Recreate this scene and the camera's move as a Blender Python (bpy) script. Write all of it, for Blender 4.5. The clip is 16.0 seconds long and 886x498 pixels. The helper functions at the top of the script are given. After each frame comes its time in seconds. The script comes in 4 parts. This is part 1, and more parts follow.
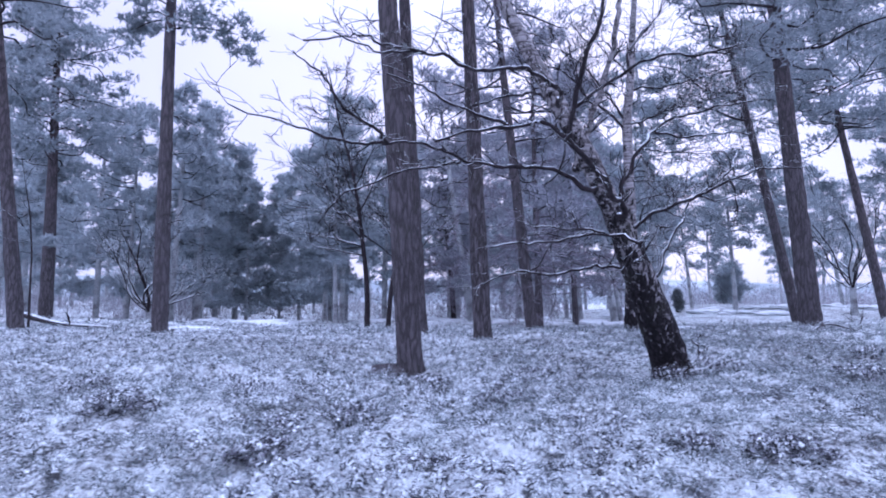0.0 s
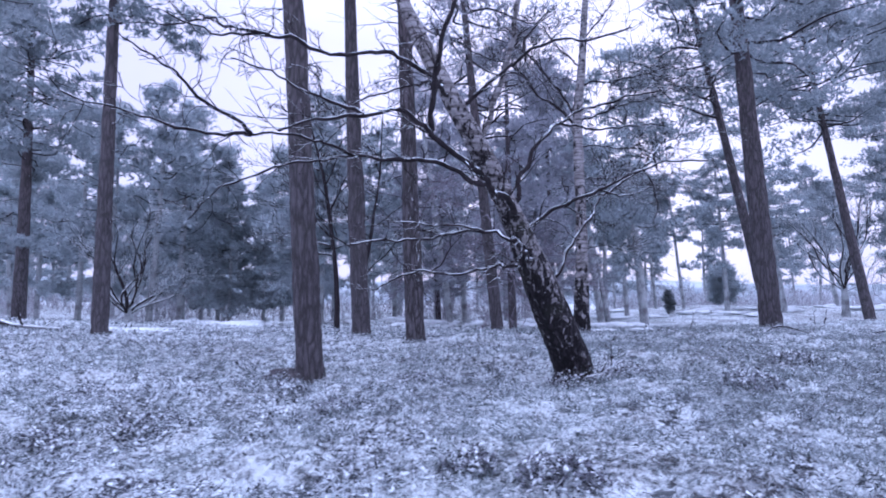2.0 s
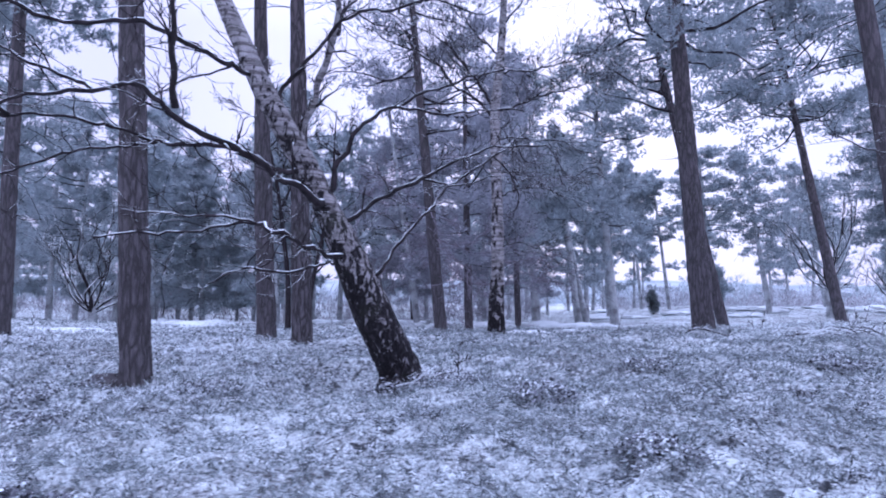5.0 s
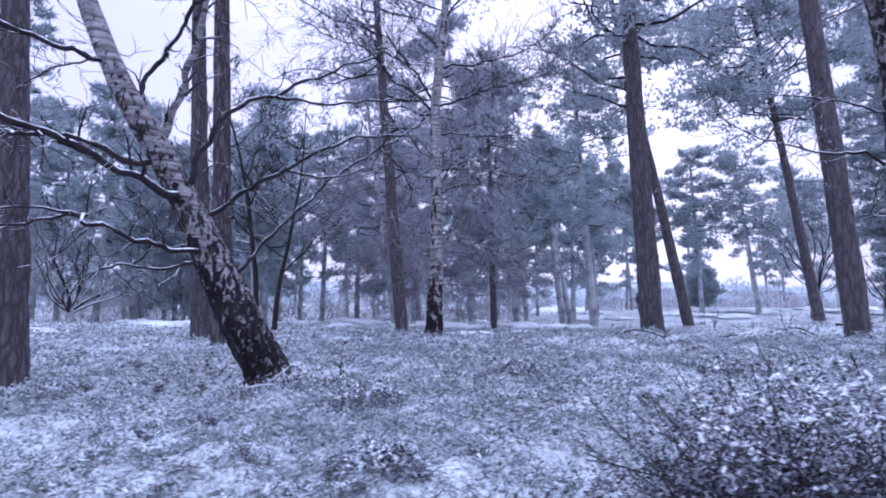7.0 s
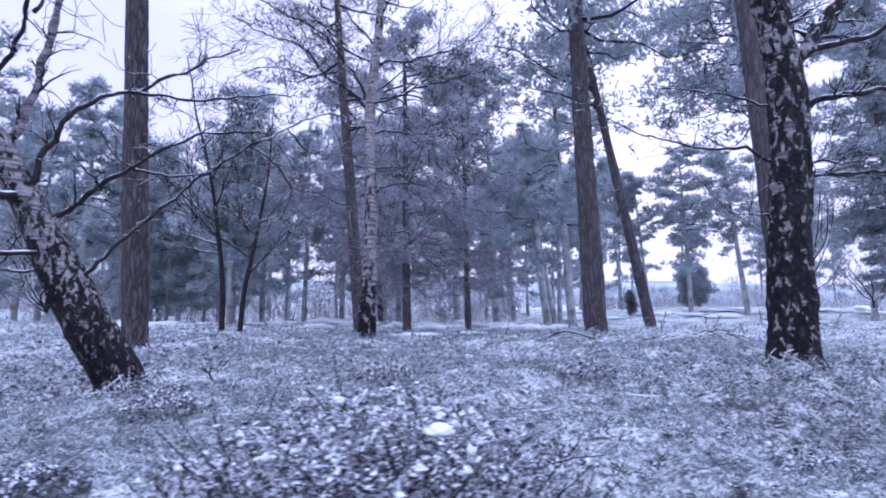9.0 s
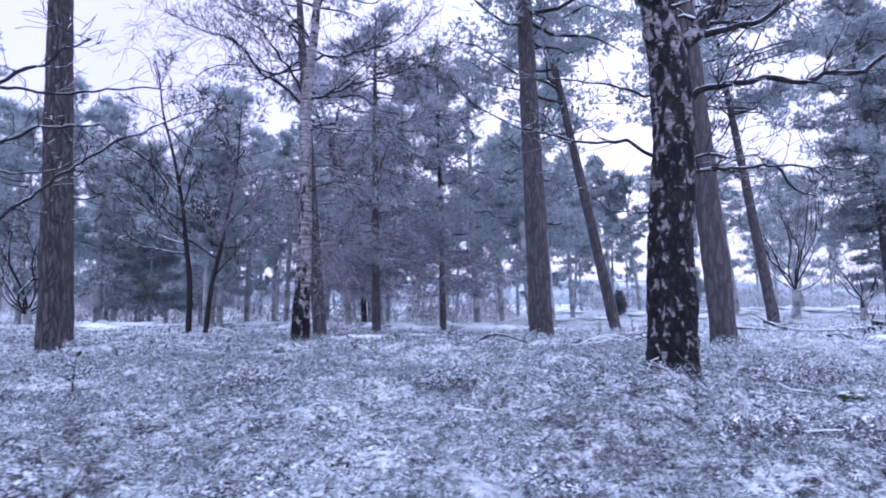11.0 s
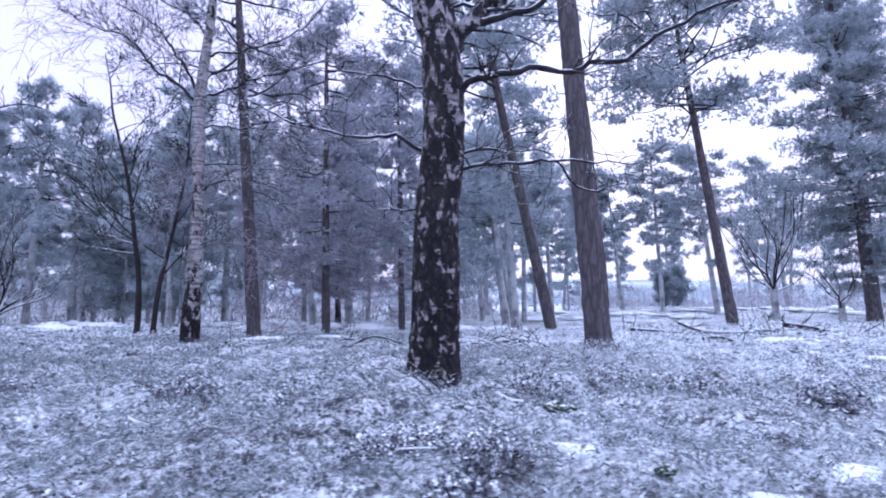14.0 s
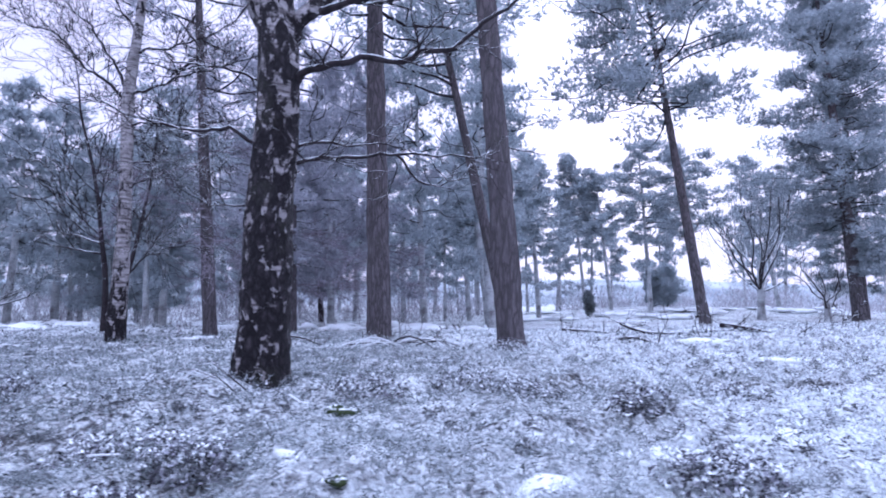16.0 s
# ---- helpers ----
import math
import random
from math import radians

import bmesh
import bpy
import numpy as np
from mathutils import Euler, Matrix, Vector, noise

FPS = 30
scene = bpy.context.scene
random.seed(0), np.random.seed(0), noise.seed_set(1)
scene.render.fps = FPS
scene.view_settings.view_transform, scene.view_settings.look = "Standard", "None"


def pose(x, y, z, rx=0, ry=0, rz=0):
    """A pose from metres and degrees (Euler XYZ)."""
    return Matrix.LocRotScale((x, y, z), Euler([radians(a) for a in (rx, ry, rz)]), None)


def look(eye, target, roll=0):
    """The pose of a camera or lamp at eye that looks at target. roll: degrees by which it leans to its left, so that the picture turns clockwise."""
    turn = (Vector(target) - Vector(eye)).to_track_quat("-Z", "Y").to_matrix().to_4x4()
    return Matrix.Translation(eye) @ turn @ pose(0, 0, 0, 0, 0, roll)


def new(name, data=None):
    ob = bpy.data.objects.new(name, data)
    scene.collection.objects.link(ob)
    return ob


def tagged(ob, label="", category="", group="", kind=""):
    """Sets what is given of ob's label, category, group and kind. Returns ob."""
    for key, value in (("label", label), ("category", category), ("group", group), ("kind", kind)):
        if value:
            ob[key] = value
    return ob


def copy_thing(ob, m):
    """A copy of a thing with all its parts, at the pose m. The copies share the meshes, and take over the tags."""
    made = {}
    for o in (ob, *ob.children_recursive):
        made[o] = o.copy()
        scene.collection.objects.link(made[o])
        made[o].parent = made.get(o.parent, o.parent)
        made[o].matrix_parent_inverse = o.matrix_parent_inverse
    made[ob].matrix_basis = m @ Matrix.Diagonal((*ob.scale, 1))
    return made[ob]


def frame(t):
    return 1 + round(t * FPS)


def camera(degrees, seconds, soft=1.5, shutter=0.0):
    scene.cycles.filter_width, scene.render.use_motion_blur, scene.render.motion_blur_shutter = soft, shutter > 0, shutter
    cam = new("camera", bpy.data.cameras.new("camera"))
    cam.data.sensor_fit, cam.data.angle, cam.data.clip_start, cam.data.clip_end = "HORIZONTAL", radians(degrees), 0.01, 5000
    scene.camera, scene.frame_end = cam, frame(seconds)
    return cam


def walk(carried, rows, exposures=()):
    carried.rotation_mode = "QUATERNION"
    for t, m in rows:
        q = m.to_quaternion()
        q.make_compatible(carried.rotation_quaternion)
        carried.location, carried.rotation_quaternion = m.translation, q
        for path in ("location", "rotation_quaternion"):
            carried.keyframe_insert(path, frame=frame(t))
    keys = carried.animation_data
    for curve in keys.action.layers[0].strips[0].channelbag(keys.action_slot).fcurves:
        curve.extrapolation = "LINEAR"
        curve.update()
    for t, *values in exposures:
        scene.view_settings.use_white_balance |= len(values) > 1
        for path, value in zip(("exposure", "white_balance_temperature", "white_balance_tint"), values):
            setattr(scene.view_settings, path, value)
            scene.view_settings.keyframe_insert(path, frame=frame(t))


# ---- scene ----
cam = camera(76.0, 16.0, soft=1.9, shutter=0.4)
PATH = [
    (0.0, -0.000, 0.000, 1.410, 95.10, -0.21, -0.02),
    (0.5, 0.426, 0.134, 1.408, 95.16, -0.14, 0.10),
    (1.0, 0.893, 0.245, 1.415, 95.19, -0.13, 0.23),
    (1.5, 1.347, 0.366, 1.419, 95.20, -0.18, 0.35),
    (2.0, 1.785, 0.516, 1.422, 95.19, -0.21, 0.44),
    (2.5, 2.227, 0.667, 1.427, 95.17, -0.20, 0.55),
    (3.0, 2.652, 0.836, 1.442, 95.13, -0.28, 0.62),
    (3.5, 3.092, 0.981, 1.455, 95.09, -0.34, 0.70),
    (4.0, 3.543, 1.101, 1.461, 95.09, -0.34, 0.81),
    (4.5, 4.001, 1.226, 1.453, 95.12, -0.33, 0.89),
    (7.0, 6.262, 1.762, 1.408, 95.30, -0.45, 1.42),
    (7.5, 6.706, 1.862, 1.422, 95.29, -0.43, 1.55),
    (8.0, 7.151, 1.958, 1.442, 95.28, -0.45, 1.62),
    (8.5, 7.640, 2.060, 1.464, 95.23, -0.38, 1.79),
    (9.0, 8.131, 2.133, 1.472, 95.23, -0.33, 1.92),
    (11.5, 10.281, 2.738, 1.543, 95.19, -0.29, 2.41),
    (12.0, 10.727, 2.806, 1.547, 95.20, -0.33, 2.47),
    (12.5, 11.210, 2.873, 1.552, 95.22, -0.32, 2.60),
    (13.0, 11.702, 2.933, 1.558, 95.24, -0.25, 2.74),
    (13.5, 12.202, 3.016, 1.573, 95.18, -0.24, 2.91),
    (14.0, 12.691, 3.100, 1.580, 95.16, -0.24, 3.06),
    (14.5, 13.140, 3.211, 1.587, 95.12, -0.32, 3.12),
    (15.0, 13.611, 3.304, 1.584, 95.12, -0.31, 3.27),
    (15.5, 14.085, 3.367, 1.583, 95.15, -0.32, 3.43),
    (16.0, 14.563, 3.441, 1.574, 95.17, -0.32, 3.58),
]
# the tint of the clip's white balance: cool, towards violet
LOOK = [(0.0, 0.42, 4680, 21), (9.0, 0.47, 4700, 21), (12.0, 0.56, 4720, 21), (16.0, 0.6, 4760, 19)]
walk(cam, [(t, pose(x, y, z, rx, ry, rz)) for t, x, y, z, rx, ry, rz in PATH], LOOK)

# ---- light: an overcast winter evening, a weak low sun behind the clouds ----
SUN_UP, SUN_ROUND = radians(20), radians(12)
world = bpy.data.worlds.new("overcast_sky")
scene.world = world
world.use_nodes = True
wn, wl = world.node_tree.nodes, world.node_tree.links
wn.clear()
w_out = wn.new("ShaderNodeOutputWorld")
w_bg = wn.new("ShaderNodeBackground")
w_bg.inputs["Strength"].default_value = 0.1
w_sky = wn.new("ShaderNodeTexSky")
w_sky.sky_type = "NISHITA"
w_sky.sun_disc = False
w_sky.sun_elevation, w_sky.sun_rotation = SUN_UP, SUN_ROUND
w_sky.air_density, w_sky.dust_density, w_sky.ozone_density = 1.0, 4.0, 1.0
w_coord = wn.new("ShaderNodeTexCoord")
w_noise = wn.new("ShaderNodeTexNoise")
w_noise.inputs["Scale"].default_value = 2.2
w_noise.inputs["Detail"].default_value = 5.0
w_ramp = wn.new("ShaderNodeValToRGB")
w_ramp.color_ramp.elements[0].position, w_ramp.color_ramp.elements[0].color = 0.3, (9.1, 8.05, 8.3, 1)
w_ramp.color_ramp.elements[1].position, w_ramp.color_ramp.elements[1].color = 0.75, (10.6, 9.2, 9.2, 1)
w_mix = wn.new("ShaderNodeMix")
w_mix.data_type = "RGBA"
w_mix.inputs["Factor"].default_value = 0.93
wl.new(w_coord.outputs["Generated"], w_noise.inputs["Vector"])
wl.new(w_noise.outputs["Fac"], w_ramp.inputs["Fac"])
wl.new(w_sky.outputs["Color"], w_mix.inputs["A"])
wl.new(w_ramp.outputs["Color"], w_mix.inputs["B"])
# an overcast sky is brightest and coolest overhead
w_split = wn.new("ShaderNodeSeparateXYZ")
w_rise = wn.new("ShaderNodeValToRGB")
w_rise.color_ramp.elements[0].position, w_rise.color_ramp.elements[0].color = 0.42, (0.81, 0.79, 0.81, 1)
w_rise.color_ramp.elements[1].position, w_rise.color_ramp.elements[1].color = 1.0, (1.95, 2.1, 2.14, 1)
w_gain = wn.new("ShaderNodeVectorMath")
w_gain.operation = "MULTIPLY"
wl.new(w_coord.outputs["Generated"], w_split.inputs[0])
wl.new(w_split.outputs["Z"], w_rise.inputs["Fac"])
wl.new(w_mix.outputs["Result"], w_gain.inputs[0])
wl.new(w_rise.outputs["Color"], w_gain.inputs[1])
wl.new(w_gain.outputs[0], w_bg.inputs["Color"])
wl.new(w_bg.outputs["Background"], w_out.inputs["Surface"])
sun = new("sun", bpy.data.lights.new("sun", "SUN"))
sun.data.energy, sun.data.angle, sun.data.color = 0.5, radians(14), (1.0, 0.93, 0.86)
sun.matrix_world = look((20 * math.sin(SUN_ROUND), 20 * math.cos(SUN_ROUND), 20 * math.tan(SUN_UP)), (0, 0, 0))


# ---- materials ----
class Mat:
    """A principled material with short calls for its nodes."""

    def __init__(self, name, rough=0.9):
        self.mat = bpy.data.materials.new(name)
        self.mat.use_nodes = True
        self.n, self.l = self.mat.node_tree.nodes, self.mat.node_tree.links
        self.bsdf = self.n["Principled BSDF"]
        self.bsdf.inputs["Roughness"].default_value = rough
        self.bsdf.inputs["Specular IOR Level"].default_value = 0.2
        self.coord = self.n.new("ShaderNodeTexCoord").outputs["Object"]

    def stretch(self, sx, sy, sz, source=None):
        m = self.n.new("ShaderNodeMapping")
        m.inputs["Scale"].default_value = (sx, sy, sz)
        self.l.new(source or self.coord, m.inputs["Vector"])
        return m.outputs["Vector"]

    def noise(self, scale, detail=4.0, vector=None, rough=0.55, warp=0.0):
        t = self.n.new("ShaderNodeTexNoise")
        t.inputs["Scale"].default_value, t.inputs["Detail"].default_value = scale, detail
        t.inputs["Roughness"].default_value, t.inputs["Distortion"].default_value = rough, warp
        self.l.new(vector or self.coord, t.inputs["Vector"])
        return t.outputs["Fac"]

    def cells(self, scale, vector=None, feature="DISTANCE_TO_EDGE"):
        t = self.n.new("ShaderNodeTexVoronoi")
        t.feature = feature
        t.inputs["Scale"].default_value = scale
        self.l.new(vector or self.coord, t.inputs["Vector"])
        return t.outputs["Distance"]

    def warp(self, vector, scale, amount):
        """The vector, pushed about by a coarse noise, so that no pattern on it stays regular."""
        t = self.n.new("ShaderNodeTexNoise")
        t.inputs["Scale"].default_value, t.inputs["Detail"].default_value = scale, 3.0
        self.l.new(vector, t.inputs["Vector"])
        k = self.n.new("ShaderNodeVectorMath")
        k.operation = "MULTIPLY_ADD"
        k.inputs[1].default_value = (amount, amount, amount)
        self.l.new(t.outputs["Color"], k.inputs[0])
        self.l.new(vector, k.inputs[2])
        return k.outputs[0]

    def leafy(self, colour, share):
        """Lets some of the light through, as thin leaves do."""
        thin = self.n.new("ShaderNodeBsdfTranslucent")
        self.l.new(colour, thin.inputs["Color"])
        both = self.n.new("ShaderNodeMixShader")
        both.inputs[0].default_value = share
        self.l.new(self.bsdf.outputs[0], both.inputs[1])
        self.l.new(thin.outputs[0], both.inputs[2])
        self.l.new(both.outputs[0], self.n["Material Output"].inputs["Surface"])

    def ramp(self, value, *stops):
        r = self.n.new("ShaderNodeValToRGB")
        e = r.color_ramp.elements
        while len(e) < len(stops):
            e.new(0.5)
        for k, (p, c) in enumerate(stops):
            e[k].position = p
            e[k].color = (c, c, c, 1) if isinstance(c, (int, float)) else (*c, 1)
        self.l.new(value, r.inputs["Fac"])
        return r.outputs["Color"]

    def math(self, op, a, b=0.5, clamp=False):
        m = self.n.new("ShaderNodeMath")
        m.operation, m.use_clamp = op, clamp
        for k, v in enumerate((a, b)):
            if isinstance(v, (int, float)):
                m.inputs[k].default_value = v
            else:
                self.l.new(v, m.inputs[k])
        return m.outputs[0]

    def mix(self, fac, a, b, blend="MIX"):
        m = self.n.new("ShaderNodeMix")
        m.data_type, m.blend_type = "RGBA", blend
        for key, v in (("Factor", fac), ("A", a), ("B", b)):
            if isinstance(v, (int, float)):
                m.inputs[key].default_value = v
            elif isinstance(v, tuple):
                m.inputs[key].default_value = (*v, 1)
            else:
                self.l.new(v, m.inputs[key])
        return m.outputs["Result"]

    def up(self):
        g = self.n.new("ShaderNodeNewGeometry")
        s = self.n.new("ShaderNodeSeparateXYZ")
        self.l.new(g.outputs["Normal"], s.inputs[0])
        return s.outputs["Z"]

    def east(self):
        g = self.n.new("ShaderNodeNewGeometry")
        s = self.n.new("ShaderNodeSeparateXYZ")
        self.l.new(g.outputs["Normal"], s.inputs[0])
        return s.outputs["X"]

    def island(self):
        return self.n.new("ShaderNodeNewGeometry").outputs["Random Per Island"]

    def each(self):
        return self.n.new("ShaderNodeObjectInfo").outputs["Random"]

    def stand(self):
        """More where the close stand of heather is, across the middle of the heath."""
        s = self.n.new("ShaderNodeSeparateXYZ")
        self.l.new(self.coord, s.inputs[0])
        along = self.math("MULTIPLY", self.math("ADD", s.outputs["X"], 10.0), 1.0 / 36.0)
        return self.math("MULTIPLY", self.ramp(along, (0.28, 0.0), (0.42, 1.0), (0.66, 1.0), (0.76, 0.0)), 0.1)

    def clearing(self):
        """The open side of the heath, where the snow lies thicker."""
        s = self.n.new("ShaderNodeSeparateXYZ")
        self.l.new(self.coord, s.inputs[0])
        along = self.math("ADD", self.math("MULTIPLY", s.outputs["X"], 0.06), self.math("MULTIPLY", s.outputs["Y"], 0.02))
        side = self.ramp(self.math("SUBTRACT", along, 0.72), (0.25, 0.0), (0.55, 0.85))
        return self.math("MULTIPLY", side, self.ramp(self.noise(2.6, 5), (0.44, 0.0), (0.53, 1.0)))

    def height(self):
        s = self.n.new("ShaderNodeSeparateXYZ")
        self.l.new(self.coord, s.inputs[0])
        return s.outputs["Z"]

    def done(self, colour, bump=None, strength=0.5, distance=0.02):
        self.l.new(colour, self.bsdf.inputs["Base Color"])
        if bump is not None:
            b = self.n.new("ShaderNodeBump")
            b.inputs["Strength"].default_value, b.inputs["Distance"].default_value = strength, distance
            self.l.new(bump, b.inputs["Height"])
            self.l.new(b.outputs["Normal"], self.bsdf.inputs["Normal"])
        return self.mat


SNOW = (0.84, 0.89, 0.9)


def make_pine_bark(name, hazed):
    """Grey plated bark below, thin and orange-brown above; second value: mist painted in as paleness."""
    m = Mat(name)
    v = m.stretch(9, 9, 1.6)
    cracks = m.cells(1.0, m.warp(v, 1.3, 1.5))
    fine = m.noise(3.2, 6, v, 0.65)
    plates = m.ramp(cracks, (0.02, 0.0), (0.22, 1.0))
    base = m.ramp(fine, (0.3, (0.065, 0.06, 0.065)), (0.55, (0.13, 0.118, 0.126)), (0.8, (0.215, 0.196, 0.202)))
    base = m.mix(m.ramp(m.math("MULTIPLY", m.height(), 0.1), (0.35, 0.0), (0.95, 0.7)), base, (0.138, 0.11, 0.112))
    c = m.mix(m.math("SUBTRACT", 1.0, plates), base, (0.045, 0.04, 0.042))
    c = m.mix(m.math("MULTIPLY", m.each(), 0.35), c, (0.12, 0.11, 0.118))
    # old green algae, a little blown snow, and on far copies a misty paling
    c = m.mix(m.ramp(m.noise(0.9, 5), (0.52, 0.0), (0.75, 0.3)), c, (0.08, 0.085, 0.06))
    frost_haze = m.ramp(m.math("MULTIPLY", m.noise(14, 5), m.noise(1.1, 3)), (0.4 - 0.3 * hazed, 0.0), (0.5 - 0.2 * hazed, 0.4 + 0.15 * hazed))
    c = m.mix(frost_haze, c, SNOW)
    return m.done(c, m.math("ADD", m.math("MULTIPLY", plates, 0.7), m.math("MULTIPLY", fine, 0.5)), 0.9, 0.03)


def make_birch_bark(name, dark_to, pale, cut, size, side, bright=1.0):
    """White papery bark with dark bands; blackish and fissured up to dark_to metres, with pale diamonds."""
    m = Mat(name, 0.75)
    patch = m.noise(size, 5, m.stretch(1.7, 1.7, 1.0), 0.62, 0.6)
    rough = m.cells(1.0, m.warp(m.stretch(13, 13, 6.5), 1.5, 1.2))
    bands = m.noise(1.0, 6, m.stretch(1.6, 1.6, 19), 0.75)
    white = m.ramp(m.noise(7, 5), (0.3, (0.2 * bright, 0.187 * bright, 0.19 * bright)), (0.7, (0.4 * bright, 0.38 * bright, 0.38 * bright)))
    white = m.mix(m.ramp(bands, (0.47, 0.0), (0.6, 0.9)), white, (0.05, 0.042, 0.042))
    dark = m.ramp(rough, (0.0, (0.007, 0.006, 0.008)), (0.3, (0.024, 0.021, 0.024)), (0.6, (0.06, 0.052, 0.056)))
    rise = m.math("MULTIPLY", m.height(), 1.0 / dark_to, clamp=True)
    share = m.math("ADD", patch, m.math("MULTIPLY", rise, pale))
    # west side painted darker, as shade on the underside of the lean
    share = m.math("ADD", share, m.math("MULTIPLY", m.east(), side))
    c = m.mix(m.ramp(share, (cut, 0.0), (cut + 0.04, 1.0)), dark, white)
    moss = m.ramp(m.noise(1.7, 5), (0.55, 0.0), (0.72, 0.35))
    c = m.mix(moss, c, (0.06, 0.065, 0.045))
    snow = m.math("MULTIPLY", m.ramp(m.up(), (0.66, 0.0), (0.85, 1.0)), m.ramp(m.noise(6, 4), (0.42, 0.0), (0.55, 1.0)))
    c = m.mix(snow, c, SNOW)
    return m.done(c, m.math("ADD", m.math("MULTIPLY", rough, 0.8), patch), 0.8, 0.03)


def make_twig(name="twig_bark", bare=0.56):
    """Dark bare wood with a line of snow along its upper side."""
    m = Mat(name)
    c = m.ramp(m.noise(9, 4), (0.3, (0.014, 0.012, 0.014)), (0.7, (0.048, 0.04, 0.044)))
    snow = m.math("MULTIPLY", m.ramp(m.up(), (bare, 0.0), (min(1.0, bare + 0.16), 1.0)), m.ramp(m.noise(3.1, 5), (0.36, 0.0), (0.46, 1.0)))
    return m.done(m.mix(snow, c, SNOW), m.noise(30, 3), 0.4, 0.01)


def make_needles(name, dark, light, snowy, frost_haze=(0.51, 0.56, 0.59)):
    """Green-grey frosty needles, whitened unevenly by lying snow and paled further to imitate mist."""
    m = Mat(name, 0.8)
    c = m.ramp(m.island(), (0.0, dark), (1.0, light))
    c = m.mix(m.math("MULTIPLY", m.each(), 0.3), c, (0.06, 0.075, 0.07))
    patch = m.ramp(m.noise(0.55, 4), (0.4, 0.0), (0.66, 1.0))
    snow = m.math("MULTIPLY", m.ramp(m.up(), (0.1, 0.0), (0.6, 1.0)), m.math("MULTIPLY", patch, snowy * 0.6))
    # this pale mix stands in for mist over the crowns
    haze_mix = m.math("MULTIPLY", m.ramp(m.noise(1.3, 4), (0.25, 0.38), (0.7, 1.0)), snowy * 0.95)
    c = m.mix(haze_mix, c, frost_haze)
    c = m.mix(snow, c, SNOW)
    m.leafy(c, 0.48)
    return m.done(c)


def make_ground():
    m = Mat("snowy_heath")
    big = m.noise(0.35, 4)
    mid = m.noise(2.3, 6, None, 0.65)
    fine = m.noise(16, 6, None, 0.7)
    soil = m.ramp(fine, (0.3, (0.05, 0.048, 0.052)), (0.7, (0.2, 0.195, 0.2)))
    soil = m.mix(m.ramp(m.noise(1.1, 4), (0.5, 0.0), (0.7, 0.5)), soil, (0.065, 0.072, 0.05))
    snow = m.ramp(fine, (0.2, (0.63, 0.67, 0.68)), (0.8, (0.84, 0.88, 0.88)))
    share = m.math("ADD", m.math("ADD", m.math("MULTIPLY", big, 0.5), m.math("MULTIPLY", mid, 0.5)), m.math("MULTIPLY", fine, 0.9))
    c = m.mix(m.ramp(share, (0.8, 0.0), (1.04, 1.0)), soil, snow)
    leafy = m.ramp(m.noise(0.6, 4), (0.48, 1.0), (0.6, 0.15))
    # near-black blotches painted in as shade between the plants
    gap_shade = m.math("MULTIPLY", leafy, m.ramp(m.noise(6.5, 4, None, 0.6), (0.56, 0.0), (0.61, 0.9)))
    c = m.mix(gap_shade, c, (0.03, 0.031, 0.036))
    return m.done(c, m.math("ADD", mid, m.math("MULTIPLY", fine, 0.6)), 0.7, 0.06)


def make_heather(name, bare, snowy, patchy=0.3):
    """Small shoots and leaves, some bare, some frosted grey, most carrying snow; shade painted between."""
    m = Mat(name)
    c = m.ramp(m.island(), (0.0, (0.03, 0.03, 0.036)), (bare, (0.09, 0.09, 0.104)), (bare + 0.04, (0.27, 0.29, 0.315)), (1 - snowy, (0.42, 0.455, 0.48)), (1.03 - snowy, (0.68, 0.73, 0.76)), (1.0, (0.87, 0.92, 0.94)))
    # stretches of grey-green heather, dabs of whole snow, and painted near-black shade between
    zone = m.math("ADD", m.math("ADD", m.math("MULTIPLY", m.noise(0.6, 4), 0.55), m.math("MULTIPLY", m.noise(2.1, 4), 0.45)), m.stand())
    heath = m.ramp(zone, (0.47, 0.0), (0.56, 0.8))
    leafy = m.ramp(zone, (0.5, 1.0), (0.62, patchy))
    c = m.mix(heath, c, m.ramp(m.island(), (0.0, (0.1, 0.118, 0.118)), (1.0, (0.31, 0.345, 0.355))))
    bare_share = m.math("SUBTRACT", 1.0, m.math("MULTIPLY", m.stand(), 6.0))
    c = m.mix(m.math("MULTIPLY", m.ramp(m.noise(5.5, 5), (0.525, 0.0), (0.58, 0.92)), bare_share), c, SNOW)
    c = m.mix(m.clearing(), c, SNOW)
    gap_shade = m.math("MULTIPLY", leafy, m.ramp(m.noise(6.5, 4, None, 0.6), (0.535, 0.0), (0.58, 0.95)))
    c = m.mix(gap_shade, c, (0.022, 0.024, 0.03))
    return m.done(c)


def make_bush_leaves(name, low, high, cut):
    """Dark violet-brown heather shoots with dabs of snow on the upper ones."""
    m = Mat(name)
    c = m.ramp(m.island(), (0.0, (0.02, 0.02, 0.025)), (0.5, (0.085, 0.084, 0.1)), (1.0, (0.3, 0.305, 0.345)))
    dabs = m.math("MULTIPLY", m.ramp(m.noise(15, 3), (cut, 0.0), (cut + 0.05, 0.92)), m.ramp(m.height(), (low, 0.0), (high, 1.0)))
    return m.done(m.mix(dabs, c, SNOW))


def make_snow():
    m = Mat("lying_snow", 0.7)
    fine = m.noise(22, 5)
    c = m.ramp(m.noise(3, 4), (0.3, (0.76, 0.8, 0.82)), (0.7, (0.87, 0.91, 0.92)))
    return m.done(c, fine, 0.35, 0.02)


